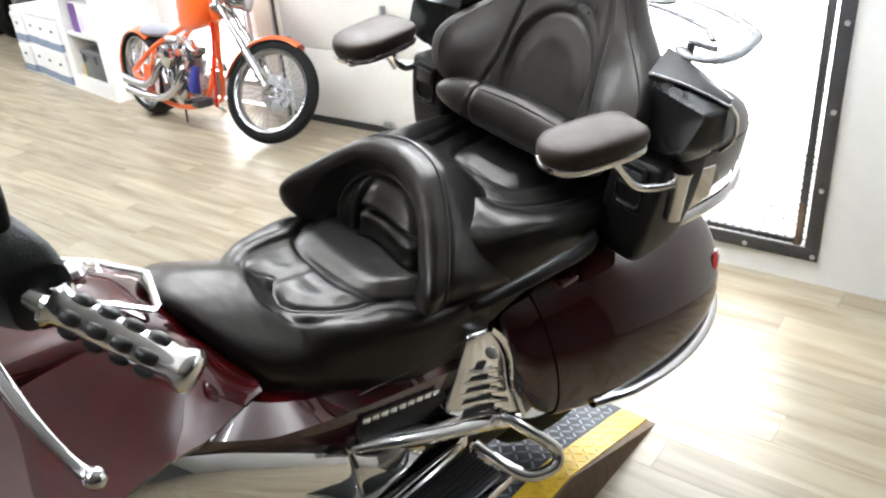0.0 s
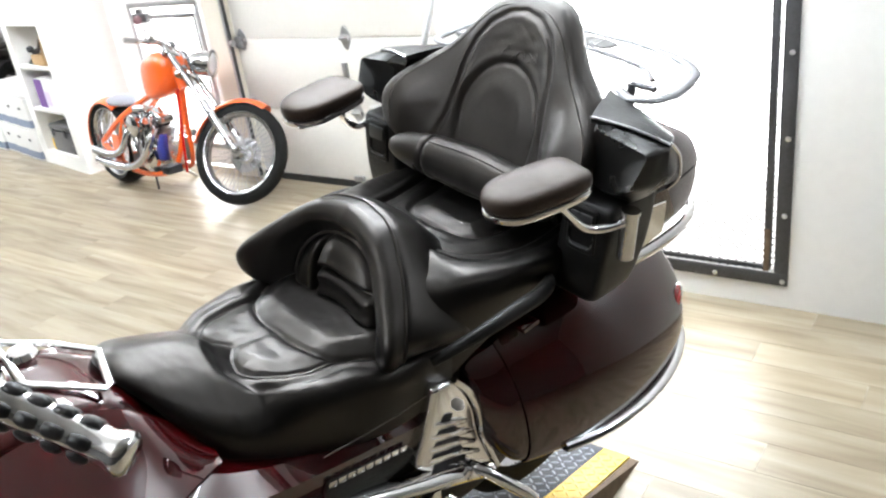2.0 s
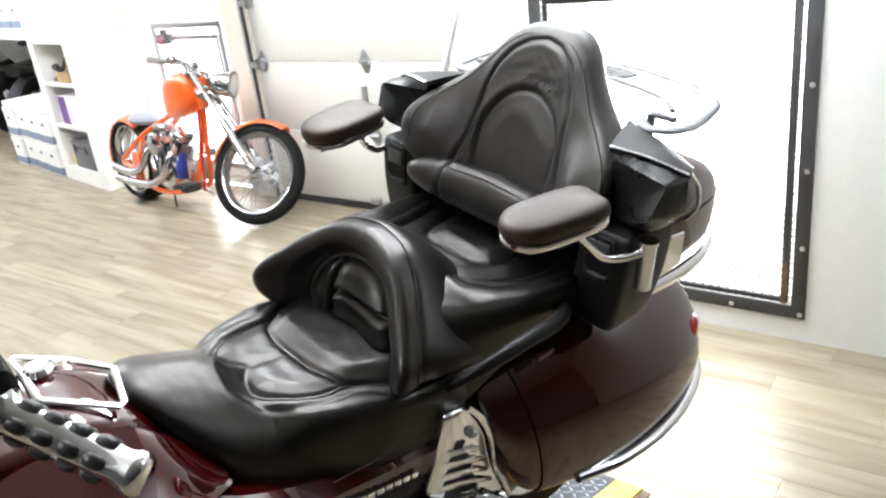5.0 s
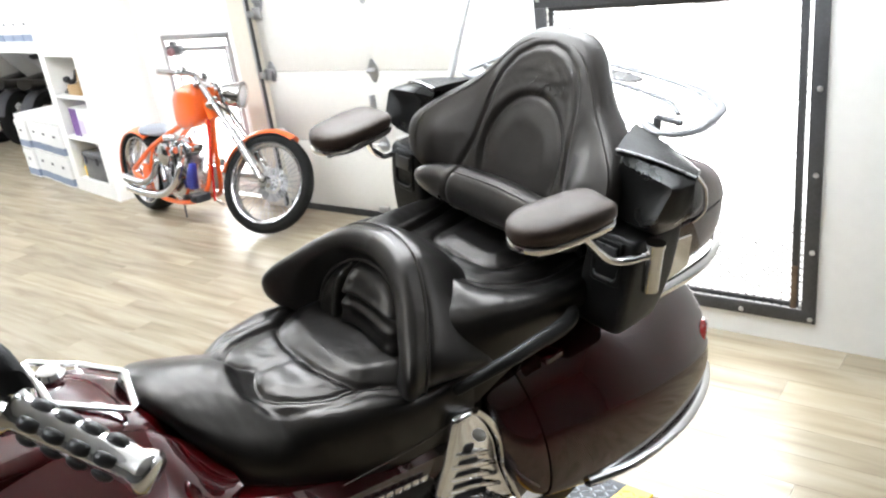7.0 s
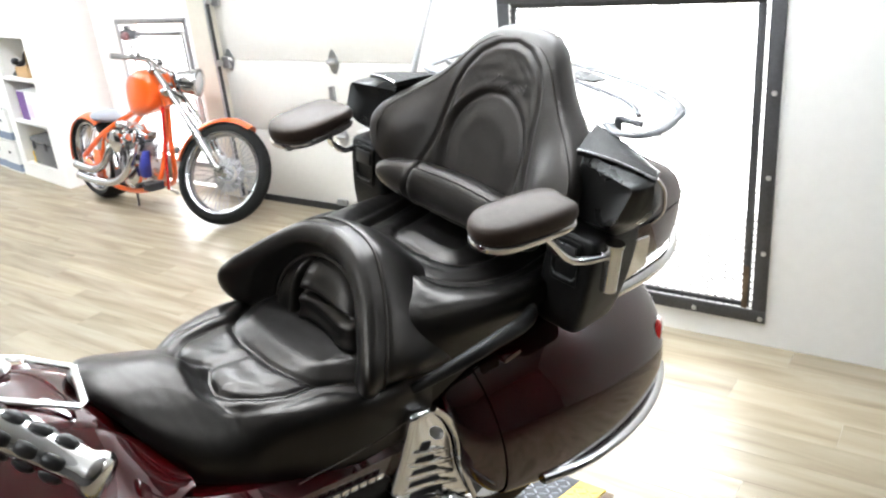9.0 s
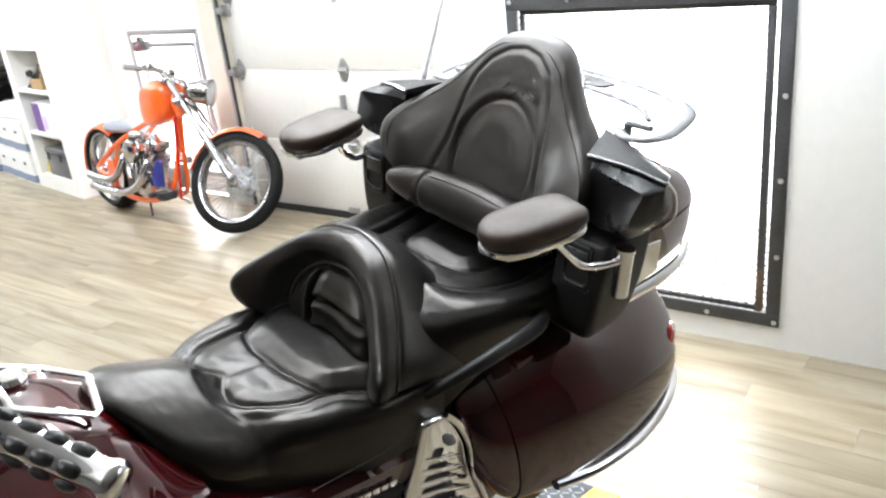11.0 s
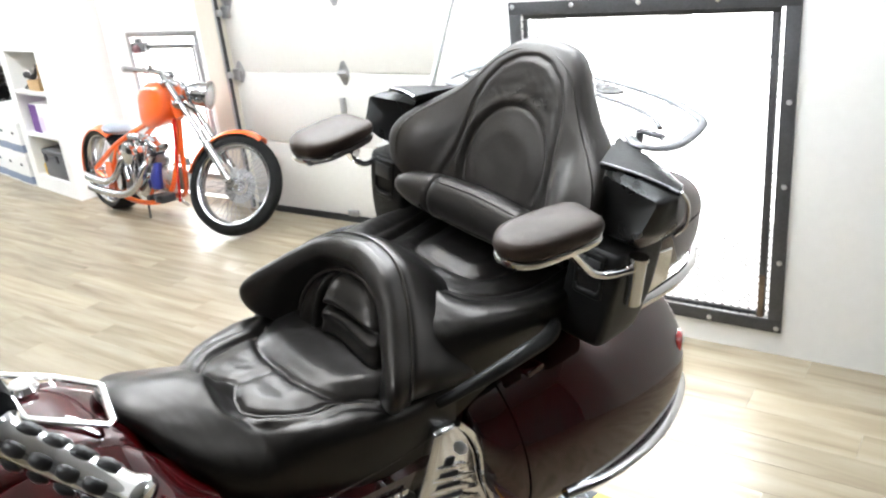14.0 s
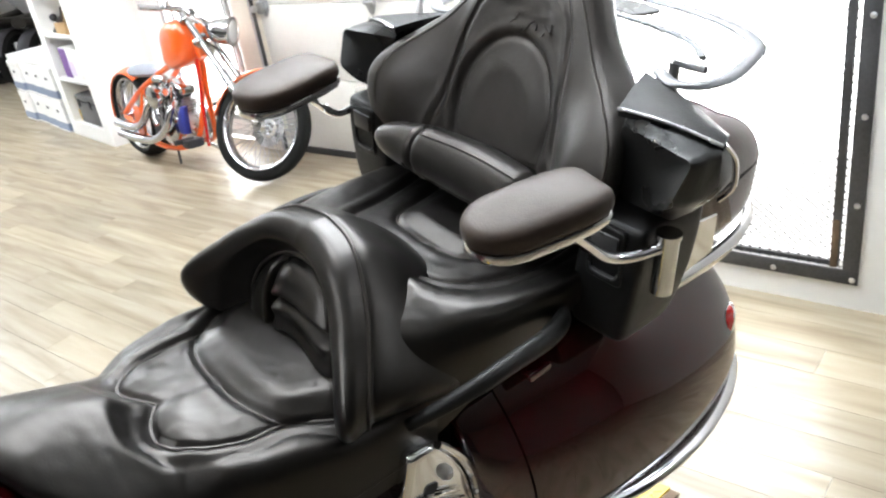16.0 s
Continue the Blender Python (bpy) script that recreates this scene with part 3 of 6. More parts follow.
for k in (0.09, 0.33):
    part("latch", Geo().box(k, k + 0.05, -0.014, -0.006, 0.15, 0.215, 0.003), DARK, t)
solid("yellow_block", Geo().box(0, 0.06, 0, 0.08, 0, 0.10, 0.006), YELLOW, "small yellow block beside the toolbox", "block", SH @ pose(0.665, 0.04, 0.132))

# room behind the pass-through
wall("wall_beyond", [(-12.0, -6.4, 6.0, 6.2, 0, CEIL)])
soffit = solid("stair_soffit", Geo().box(-1.5, 1.5, -0.35, 0.35, 0.0, 0.05, 0.008).box(-1.5, 1.5, -0.40, -0.35, -0.02, 0.24, 0.006), GREY_PAINT, "slanting grey-painted stair soffit beyond the wall", "stairs", pose(-10.75, 5.55, 0.78, 0, 25, 0), kind="structure")

# ---- the touring motorcycle, leaning on its side stand ----
# own axes: x to the bike's left, y to its rear, z up
BIKE = pose(-1.061, 1.413, 0.262, 0, 10.1, -11.67)
bike = thing("touring_motorcycle", "dark maroon touring motorcycle with black leather seats and chrome trim", "motorcycle", BIKE)


YZ = Matrix(((0, 0, 1, 0), (1, 0, 0, 0), (0, 1, 0, 0), (0, 0, 0, 1)))  # outline (y, z), thickness along x


def at_x(x, lean=0.0, z0=0.65):
    """Outline (y, z), thickness along x; lean: how far it falls inwards for each metre up."""
    return Matrix(((1, 0, -lean, lean * z0 + x), (0, 1, 0, 0), (0, 0, 1, 0), (0, 0, 0, 1))) @ YZ


def groove(d, w, depth):
    """A soft crease along a line at distance d, with puffed sides."""
    return -depth * np.exp(-((d / w) ** 2)) + 0.35 * depth * np.exp(-(((d - 2.2 * w) / (1.6 * w)) ** 2))


def cushion(keys, top, n=90, m=64, power=3.2):
    """A saddle body along y. keys: y, half width, bottom; top(x, y) gives the upper surface; power (one number or by y): how square its shoulders are."""
    rings = []
    for y, hw, zb in spline(keys, n):
        ring = []
        square = power(y) if callable(power) else power
        for k in range(m):
            a = -1 + 2 * k / (m - 1)
            e = math.sin(a * math.pi / 2)
            x = hw * math.copysign(abs(e) ** 0.80, e)
            fall = (1 - abs(a) ** square) ** (1 / 2.0) if abs(a) < 1 else 0.0
            zt = top(x, y, hw)
            ring.append((x * (1 + 0.02 * fall), y, zb + (zt - zb) * fall))
        rings.append(ring)
    g = Geo().grid(rings, wrap_v=True, cap=True)
    return g


def seg_dist(x, y, pts):
    """The distance in plan from a point to a line of points."""
    best = 9.0
    for (ax, ay), (bx, by) in zip(pts[:-1], pts[1:]):
        t = max(0.0, min(1.0, ((x - ax) * (bx - ax) + (y - ay) * (by - ay)) / ((bx - ax) ** 2 + (by - ay) ** 2 + 1e-9)))
        best = min(best, math.hypot(x - ax - t * (bx - ax), y - ay - t * (by - ay)))
    return best


def contour(f, cx, cy, n=72, a0=0.0, a1=math.tau):
    """Points in plan where f(x, y) = 1, seen from a middle."""
    out = []
    for k in range(n):
        t = a0 + (a1 - a0) * k / (n - 1)
        lo, hi = 0.0, 0.4
        for _ in range(30):
            r = (lo + hi) / 2
            lo, hi = (r, hi) if f(cx + r * math.cos(t), cy + r * math.sin(t)) < 1 else (lo, r)
        out.append((cx + lo * math.cos(t), cy + lo * math.sin(t)))
    return out


def on_saddle(keys, top, power, x, y):
    """The height of a saddle body's upper surface."""
    k = np.array(keys)
    hw, zb = float(np.interp(y, k[:, 0], k[:, 1])), float(np.interp(y, k[:, 0], k[:, 2]))
    a = math.asin(min(1.0, (abs(x) / hw)) ** 1.25) * 2 / math.pi
    square = power(y) if callable(power) else power
    return zb + (top(x, y, hw) - zb) * (1 - a**square) ** 0.5


def seam(keys, top, power, line, r=0.0026, lift=0.0012):
    return Geo().tube([(x, y, on_saddle(keys, top, power, x, y) + lift) for x, y in line], r, 6)


def pillow(d, w, h):
    """Puffed up inside a seam: d is the distance inside it."""
    return h * smoothstep(0.0, w, d)


def squircle(x, y, cx, cy, hx, hy, e=3.0):
    return (abs((x - cx) / hx) ** e + abs((y - cy) / hy) ** e) ** (1 / e)


def within(x, y, half):
    """Whether a point of the half plan lies inside a half outline that starts on the middle line and runs to the rear."""
    pts = [tuple(half[0])] + [tuple(p) for p in half[1:]] + [(half[-1][0], 2.0), (half[0][0], 2.0)]
    hit = False
    for (ax, ay), (bx, by) in zip(pts, pts[1:] + pts[:1]):
        if (ay > y) != (by > y) and x < ax + (bx - ax) * (y - ay) / (by - ay):
            hit = not hit
    return hit


def panels(x, y, outer, inner):
    """Relief of a stitched seat: heart-shaped front panels, a middle seam and a raised pillow. Also the distance outside the panels."""
    ax = abs(x)
    d = seg_dist(ax, y, outer)
    if within(ax, y, outer):
        d = -d
    z = 0.0
    if d < 0:
        dp = seg_dist(ax, y, inner)
        inside = within(ax, y, inner)
        lift = pillow(-d, 0.045, 0.006)
        lift += pillow(dp, 0.050, 0.013) if inside else 0.0015 * math.exp(-(((dp - 0.022) / 0.014) ** 2))
        lift -= 0.0065 * math.exp(-((dp / 0.0055) ** 2))
        if not inside:
            lift -= 0.0050 * math.exp(-((x / 0.0050) ** 2)) - 0.0012 * math.exp(-(((ax - 0.022) / 0.014) ** 2))
        z += lift
    z -= 0.0065 * math.exp(-((d / 0.0055) ** 2))
    z += 0.0040 * math.exp(-(((d - 0.015) / 0.0090) ** 2)) - 0.0012 * math.exp(-(((d - 0.030) / 0.006) ** 2))
    return z, d


SEAT_LEVEL = spline([(-0.86, 0.835), (-0.70, 0.832), (-0.64, 0.823), (-0.60, 0.816), (-0.55, 0.803), (-0.48, 0.792), (-0.40, 0.788), (-0.28, 0.796)], 60)
NOSE_LEVEL = spline([(-0.86, 0.905), (-0.825, 0.915), (-0.785, 0.911), (-0.74, 0.898), (-0.70, 0.884), (-0.66, 0.864), (-0.62, 0.842), (-0.58, 0.822), (-0.54, 0.800), (-0.48, 0.784), (-0.28, 0.792)], 70)
DRIVER_OUTER = [(0.0, -0.608), (0.036, -0.632), (0.066, -0.639), (0.090, -0.624), (0.115, -0.588), (0.130, -0.540), (0.134, -0.482), (0.150, -0.452), (0.170, -0.420), (0.182, -0.36)]
DRIVER_INNER = [(0.0, -0.517), (0.045, -0.516), (0.085, -0.507), (0.112, -0.495), (0.134, -0.481), (0.150, -0.452), (0.170, -0.420), (0.182, -0.36)]


def driver_top(x, y, hw):
    ax = abs(x)
    relief, d = panels(x, y, DRIVER_OUTER, DRIVER_INNER)
    z = float(np.interp(y, SEAT_LEVEL[:, 0], SEAT_LEVEL[:, 1]))
    high = float(np.interp(y, NOSE_LEVEL[:, 0], NOSE_LEVEL[:, 1])) - 1.2 * x * x - 0.05 * math.sqrt(x * x + 0.0016) + 0.002
    z += max(0.0, high - z) * smoothstep(0.006, 0.050, d)
    z += 0.026 * smoothstep(-0.010, 0.080, d) * smoothstep(-0.68, -0.56, y) * (1 - 0.3 * smoothstep(-0.46, -0.36, y))
    z += relief
    z += 0.0018 * noise.noise((x * 16, y * 16, 3.1)) + 0.0007 * noise.noise((x * 60, y * 60, 8.1))
    return z


DRIVER = [(-0.840, 0.014, 0.905), (-0.832, 0.040, 0.893), (-0.805, 0.090, 0.858), (-0.785, 0.116, 0.822), (-0.765, 0.138, 0.780), (-0.735, 0.158, 0.733), (-0.70, 0.170, 0.702), (-0.66, 0.180, 0.682), (-0.62, 0.190, 0.670), (-0.54, 0.212, 0.660), (-0.46, 0.230, 0.656), (-0.38, 0.236, 0.654), (-0.28, 0.234, 0.66)]


def shoulders(y):
    return float(np.interp(y, [-0.83, -0.70, -0.64, -0.595, -0.545, -0.46], [1.25, 1.15, 1.3, 2.1, 2.7, 3.2]))


g = cushion(DRIVER, driver_top, 170, 170, shoulders)
driver_seat = part("driver_seat", g, LEATHER, bike, "black leather rider seat with stitched panels", 80)


def both_ways(half):
    pts = [tuple(p) for p in spline(half, 40)]
    return [(-x, y) for x, y in pts[::-1]] + pts[1:]


part("seam", seam(DRIVER, driver_top, shoulders, both_ways(DRIVER_OUTER), 0.0022), SEAM, driver_seat, "stitched seam")
part("seam", seam(DRIVER, driver_top, shoulders, both_ways(DRIVER_INNER[:5]), 0.0020), SEAM, driver_seat, "stitched seam")
part("skirt_seam", Geo().tube([(0.247 + 0.004 * math.sin(k * 0.3), -0.60 + 0.024 * k, 0.712 - 0.0012 * k) for k in range(14)], 0.0013, 6), SEAM, driver_seat, "fine stitched line on the seat side")

# rider's backrest: a padded crescent with a pleated panel
REST = spline([(0.0, 0.998), (0.085, 0.985), (0.145, 0.947), (0.197, 0.903), (0.236, 0.864), (0.250, 0.832), (0.238, 0.796), (0.200, 0.768), (0.15, 0.748), (0.0, 0.735)], 90)
REST_LINE = [tuple(p) for p in REST] + [(-p[0], p[1]) for p in REST[-2:0:-1]]


def rest_front(x, z):
    return -0.340 - 1.70 * x * x + 0.10 * (z - 0.85)


def rest_panel(x, z):
    return squircle(x, z, 0.0, 0.790, 0.132, 0.140, 2.3)


def crescent():
    rings, nr = [], 80
    for i in range(nr):
        r = 0.80 * i / (nr - 1)
        ring = []
        for ox, oz in REST_LINE:
            x, z = ox * r, 0.84 + (oz - 0.84) * r
            pan = rest_panel(x, z)
            puff = 0.024 * smoothstep(1.0, 1.35, pan) * smoothstep(0.35, 0.80, r)
            puff += -0.010 * math.exp(-(((pan - 1.0) / 0.040) ** 2))
            if pan < 1.0:
                puff += 0.034 * (1 - pan**7)
                if x > -0.050:
                    for zc in (0.801, 0.866):
                        puff += float(groove(abs(z - zc + 0.5 * (x - 0.03) ** 2), 0.0065, 0.014)) * smoothstep(-0.050, -0.042, x)
                puff += float(groove(abs(x + 0.050), 0.006, 0.018))
            ring.append((x, rest_front(x, z) - puff, z))
        rings.append(ring)
    # the rolled rim, from the front round to the back
    for k in range(1, 19):
        f = radians(8.2 * k)
        grow, out = 0.80 + 0.20 * math.sin(min(f, math.pi / 2)) - 0.035 * max(0.0, math.sin(f - math.pi / 2)), -0.024 + 0.030 * (1 - math.cos(f)) + 0.006 * (1 - math.cos(f))
        ring = []
        for ox, oz in REST_LINE:
            x, z = ox * grow, 0.84 + (oz - 0.84) * grow
            pan = rest_panel(ox * 0.80, 0.84 + (oz - 0.84) * 0.80)
            low = smoothstep(1.35, 1.0, pan) * (0.024 * math.cos(f) if f < math.pi / 2 else 0.0)
            ring.append((x, rest_front(x, z) + out + low, z))
        rings.append(ring)
    rim = rings[-1]
    for d in (0.002, 0.005, 0.010, 0.022, 0.040, 0.060, 0.080, 0.100, 0.120, 0.138):
        s = d / 0.138
        nick = 0.010 * math.exp(-(((d - 0.002) / 0.003) ** 2))
        rings.append([(x * (1 + 0.02 * math.sin(s * 3) - nick), y + d + 0.5 * s * max(0.0, x * x - 0.01), 0.70 + (z - 0.70) * (1 - 0.36 * s**1.5 - nick)) for x, y, z in rim])
    rings.append([(x * 0.3, -0.13, 0.80 + (z - 0.84) * 0.2) for x, y, z in rim])
    return Geo().grid(rings, wrap_v=True)


driver_back = part("driver_backrest", crescent(), LEATHER, bike, "crescent-shaped black leather rider backrest with pleats", 80)


def rest_seam(d, grow, drop):
    pts = [(ox * grow, rest_front(ox, oz) + d, 0.84 + (oz - 0.84) * drop) for ox, oz in REST_LINE]
    top = [p for p in pts if p[2] > 0.78]
    return sorted([p for p in top if p[0] <= 0], key=lambda p: p[2]) + sorted([p for p in top if p[0] > 0], key=lambda p: -p[2])


arch = contour(lambda x, z: rest_panel(x, z) / 1.02, 0, 0.79, 50, radians(-5), radians(185))
part("panel_piping", Geo().tube([(x, rest_front(x, z) + 0.001, z) for x, z in arch], 0.0036, 6), SEAM, driver_back, "stitched seam round the pleated panel")
part("piping", Geo().tube(rest_seam(0.040, 0.982, 0.982), 0.0026, 6), SEAM, driver_back)


PILLION_LEVEL = spline([(-0.42, 0.88), (-0.36, 0.902), (-0.30, 0.906), (-0.24, 0.902), (-0.19, 0.890), (-0.13, 0.872), (-0.08, 0.862), (0.0, 0.860), (0.10, 0.875)], 50)
PILLION_OUTER = [(0.0, -0.138), (0.040, -0.166), (0.075, -0.186), (0.105, -0.190), (0.130, -0.172), (0.148, -0.140), (0.162, -0.095), (0.174, -0.040), (0.182, 0.02), (0.184, 0.10)]
PILLION_INNER = [(0.0, -0.106), (0.045, -0.105), (0.078, -0.096), (0.098, -0.078), (0.108, -0.050), (0.114, -0.010), (0.118, 0.05)]


def passenger_top(x, y, hw):
    ax = abs(x)
    z = float(np.interp(y, PILLION_LEVEL[:, 0], PILLION_LEVEL[:, 1]))
    relief, d = panels(x, y, PILLION_OUTER, PILLION_INNER)
    z += 0.046 * smoothstep(-0.01, 0.13, d) * smoothstep(-0.27, -0.06, y)
    z += 0.016 * smoothstep(0.0, 0.05, d) * math.exp(-(((y + 0.235) / 0.05) ** 2)) * (1 - smoothstep(0.10, 0.20, ax))
    z += relief
    z += 0.0018 * noise.noise((x * 16, y * 16, 7.7)) + 0.0007 * noise.noise((x * 60, y * 60, 2.2))
    return z


PILLION = [(-0.33, 0.205, 0.67), (-0.29, 0.228, 0.685), (-0.22, 0.246, 0.735), (-0.14, 0.258, 0.775), (-0.06, 0.264, 0.805), (0.02, 0.262, 0.82), (0.09, 0.255, 0.835)]
g = cushion(PILLION, passenger_top, 140, 160, 4.0)
passenger_seat = part("passenger_seat", g, LEATHER, bike, "black leather passenger seat with stitched panels", 80)
part("seam", seam(PILLION, passenger_top, 4.0, both_ways(PILLION_INNER[:6]), 0.0020), SEAM, passenger_seat, "stitched seam")
part("seam", seam(PILLION, passenger_top, 4.0, both_ways(PILLION_OUTER[:8]), 0.0022), SEAM, passenger_seat, "stitched seam")

# lumbar roll
def roll_pad():
    rings = []
    n, m = 60, 28
    for i in range(n):
        u = -1 + 2 * i / (n - 1)
        x = 0.247 * u
        r = 0.056 * (max(0.0, 1 - abs(u) ** 5)) ** 0.5 * (1 - 0.22 * abs(u))
        r += float(groove(abs(abs(x) - 0.128), 0.005, 0.007))
        c = (x, 0.028 - 0.55 * x * x, 0.948 + 0.10 * x * x)
        rings.append([(c[0], c[1] + max(r, 0.002) * math.cos(k * math.tau / m) * 0.9, c[2] + max(r, 0.002) * math.sin(k * math.tau / m)) for k in range(m)])
    return Geo().grid(rings, wrap_v=True, cap=True)


lumbar = part("lumbar_pad", roll_pad(), LEATHER_ROLL, bike, "rolled black leather lumbar pad", 60)


def roll_line(turn):
    """A stitched line along the roll, at one angle round it."""
    out = []
    for k in range(25):
        x = -0.122 + 0.244 * k / 24
        u = x / 0.247
        r = 0.056 * (1 - abs(u) ** 5) ** 0.5 * (1 - 0.22 * abs(u)) + 0.0008
        out.append((x, 0.028 - 0.55 * x * x + 0.9 * r * math.cos(radians(turn)), 0.948 + 0.10 * x * x + r * math.sin(radians(turn))))
    return Geo().tube(out, 0.0018, 6)


for turn in (118, 214):
    part("seam", roll_line(turn), SEAM, lumbar, "stitched seam")

# passenger backrest
OUT = spline([(0.0, 1.298), (0.062, 1.291), (0.109, 1.262), (0.145, 1.220), (0.182, 1.178), (0.226, 1.144), (0.264, 1.114), (0.290, 1.082), (0.298, 1.046), (0.288, 1.000), (0.260, 0.965), (0.17, 0.947), (0.0, 0.940)], 110)


def back_front(x, z):
    """How far to the rear the front of the passenger backrest lies."""
    return 0.136 - 1.15 * x * x + 0.30 * (z - 1.03)


def backrest():
    outline = [tuple(p) for p in OUT] + [(-p[0], p[1]) for p in OUT[-2:0:-1]]
    rings, nr = [], 84
    for i in range(nr):
        r = i / (nr - 1)
        ring = []
        for ox, oz in outline:
            x, z = ox * r, 1.06 + (oz - 1.06) * r
            puff = 0.045 * math.sqrt(max(0.0, 1 - max(0.0, (r - 0.55) / 0.45) ** 2.6))
            ov = math.hypot(x / 0.106, (z - 1.05) / (0.118 if z > 1.05 else 0.20))
            puff += -0.0052 * math.exp(-(((ov - 1.0) / 0.045) ** 2)) + 0.011 * smoothstep(1.0, 0.55, ov) + 0.004 * math.exp(-(((ov - 1.16) / 0.08) ** 2))
            ax = abs(x)
            puff += float(groove(seg_dist(ax, z, [(0.0, 1.272), (0.042, 1.264), (0.080, 1.240), (0.105, 1.203), (0.116, 1.165), (0.122, 1.11), (0.132, 1.05), (0.150, 0.99), (0.162, 0.94)]), 0.0048, 0.0055))
            puff += 0.016 * math.exp(-(((ax - 0.215) / 0.05) ** 2)) * (1 - smoothstep(1.04, 1.14, z))
            crinkle = math.exp(-(((x - 0.02) / 0.075) ** 2) - ((z - 1.205) / 0.030) ** 2)
            fold = math.sin(150 * x + 95 * z + 5 * math.sin(60 * z + 20 * x)) + 0.6 * math.sin(90 * x - 170 * z + 1.3)
            puff += 0.0016 * crinkle * fold + 0.0012 * noise.noise((x * 30, z * 30, 4.4))
            ring.append((x - 0.015 * smoothstep(0.12, 0.22, ax) * smoothstep(1.15, 1.04, z), back_front(x, z) - puff, z))
        rings.append(ring)
    rim = rings[-1]
    for d, k in ((0.010, 1.004), (0.028, 1.002), (0.050, 0.990), (0.072, 0.965), (0.085, 0.93)):
        rings.append([(x * k * (1 - 0.5 * (1 - k)), y + d * (1 - 0.45 * smoothstep(1.08, 1.22, z)), 1.06 + (z - 1.06) * k) for x, y, z in rim])
    rings.append([(x * 0.4, y + 0.10, 1.06 + (z - 1.06) * 0.4) for x, y, z in rim])
    return Geo().grid(rings, wrap_v=True)


back = part("passenger_backrest", backrest(), LEATHER_MATT, bike, "tall winged black leather passenger backrest with embroidered emblem", 60)
edge = [(p[0] * 0.93, p[1]) for p in OUT[:84]]
line = [(-x, z) for x, z in edge[::-1]] + edge[1:]
part("piping", Geo().tube([(x, back_front(x, z) - 0.030, 1.06 + (z - 1.06) * 0.93) for x, z in line], 0.0026, 6), SEAM, back)
g = Geo()
for k in range(9):
    x0, z0 = -0.028 + 0.012 * k, 1.188 + 0.010 * math.sin(k * 1.9)
    g.tube([(x0 + q * 0.010 * math.cos(k), back_front(x0, z0) - 0.0478, z0 + q * 0.012 * math.sin(k * 1.3 + 0.8)) for q in (-1, 0, 1)], 0.0013, 5, 6)
part("embroidery", g, LEATHER_MATT, back, "tone-on-tone embroidered emblem")

# trunk
trunk = part("trunk", Geo().loft([(0.17, 0, 0.945, 0.25, 0.13, 4), (0.185, 0, 0.935, 0.285, 0.160, 4), (0.23, 0, 0.928, 0.310, 0.166, 4.4), (0.30, 0, 0.918, 0.316, 0.156, 4.4), (0.38, 0, 0.906, 0.312, 0.144, 4.2), (0.46, 0, 0.892, 0.296, 0.128, 3.6), (0.53, 0, 0.876, 0.250, 0.106, 3.2), (0.575, 0, 0.862, 0.19, 0.08, 2.8), (0.595, 0, 0.855, 0.12, 0.05, 2.4)], 44, 60), PAINT, bike, "maroon top trunk", 50)


def around(z, grow, y0=0.20, n=26):
    """The trunk's outline in plan at one height, from the left round the back to the right."""
    pts = [(0.306, y0), (0.308, 0.32), (0.295, 0.43), (0.255, 0.525), (0.185, 0.575), (0.0, 0.600)]
    half = spline(pts, n)
    return [(x + grow * (x / 0.31), y + grow * (y > 0.45), z) for x, y in half] + [(-x - grow * (x / 0.31), y + grow * (y > 0.45), z) for x, y in half[-2::-1]]


part("trim_rail", Geo().tube(around(0.780, 0.004), 0.013, 10, flat=1.3), CHROME, trunk, "chrome trim rail")
LID = spline([(0.316, 0.24), (0.3165, 0.30), (0.311, 0.38), (0.292, 0.46), (0.243, 0.53), (0.160, 0.574), (0.0, 0.589)], 40)
part("lid_seam", Geo().tube([(x, y, 0.930) for x, y in LID] + [(-x, y, 0.930) for x, y in LID[-2::-1]], 0.003, 6), SEAL, trunk, "dark seam of the trunk lid")
part("under_tray", Geo().loft([(0.08, 0, 0.83, 0.20, 0.09, 4), (0.2, 0, 0.80, 0.24, 0.06, 4), (0.45, 0, 0.775, 0.20, 0.045, 4), (0.55, 0, 0.79, 0.12, 0.03, 3)], 16, 28), PLASTIC, trunk, "black plastic under-tray")
part("front_panel", Geo().loft([(0.17, 0, 0.99, 0.25, 0.10, 4), (0.18, 0, 0.985, 0.265, 0.12, 4), (0.20, 0, 0.98, 0.27, 0.13, 4)], 8, 40), PLASTIC, trunk)

# the pods face a little inwards and lean back


def rounded_ring(pts, r, seg=4):
    """A closed ring of points in space with its corners rounded."""
    out = []
    for i, p in enumerate(pts):
        a, b, c = Vector(pts[i - 1]), Vector(p), Vector(pts[(i + 1) % len(pts)])
        k = min(r, (a - b).length / 2.1, (c - b).length / 2.1)
        s, e = b + (a - b).normalized() * k, b + (c - b).normalized() * k
        out += [s * (1 - j / seg) ** 2 + b * 2 * (j / seg) * (1 - j / seg) + e * (j / seg) ** 2 for j in range(seg + 1)]
    return out


POD_FACE = [(0.266, 0.066, 1.018), (0.300, 0.054, 1.008), (0.358, 0.032, 1.022), (0.393, 0.020, 1.046), (0.406, 0.047, 1.112), (0.335, 0.058, 1.116), (0.270, 0.069, 1.119)]
POD_EDGE = [(0.262, 0.085, 0.997), (0.305, 0.083, 0.986), (0.372, 0.072, 0.995), (0.408, 0.075, 1.040), (0.411, 0.085, 1.112), (0.338, 0.076, 1.128), (0.268, 0.076, 1.134)]
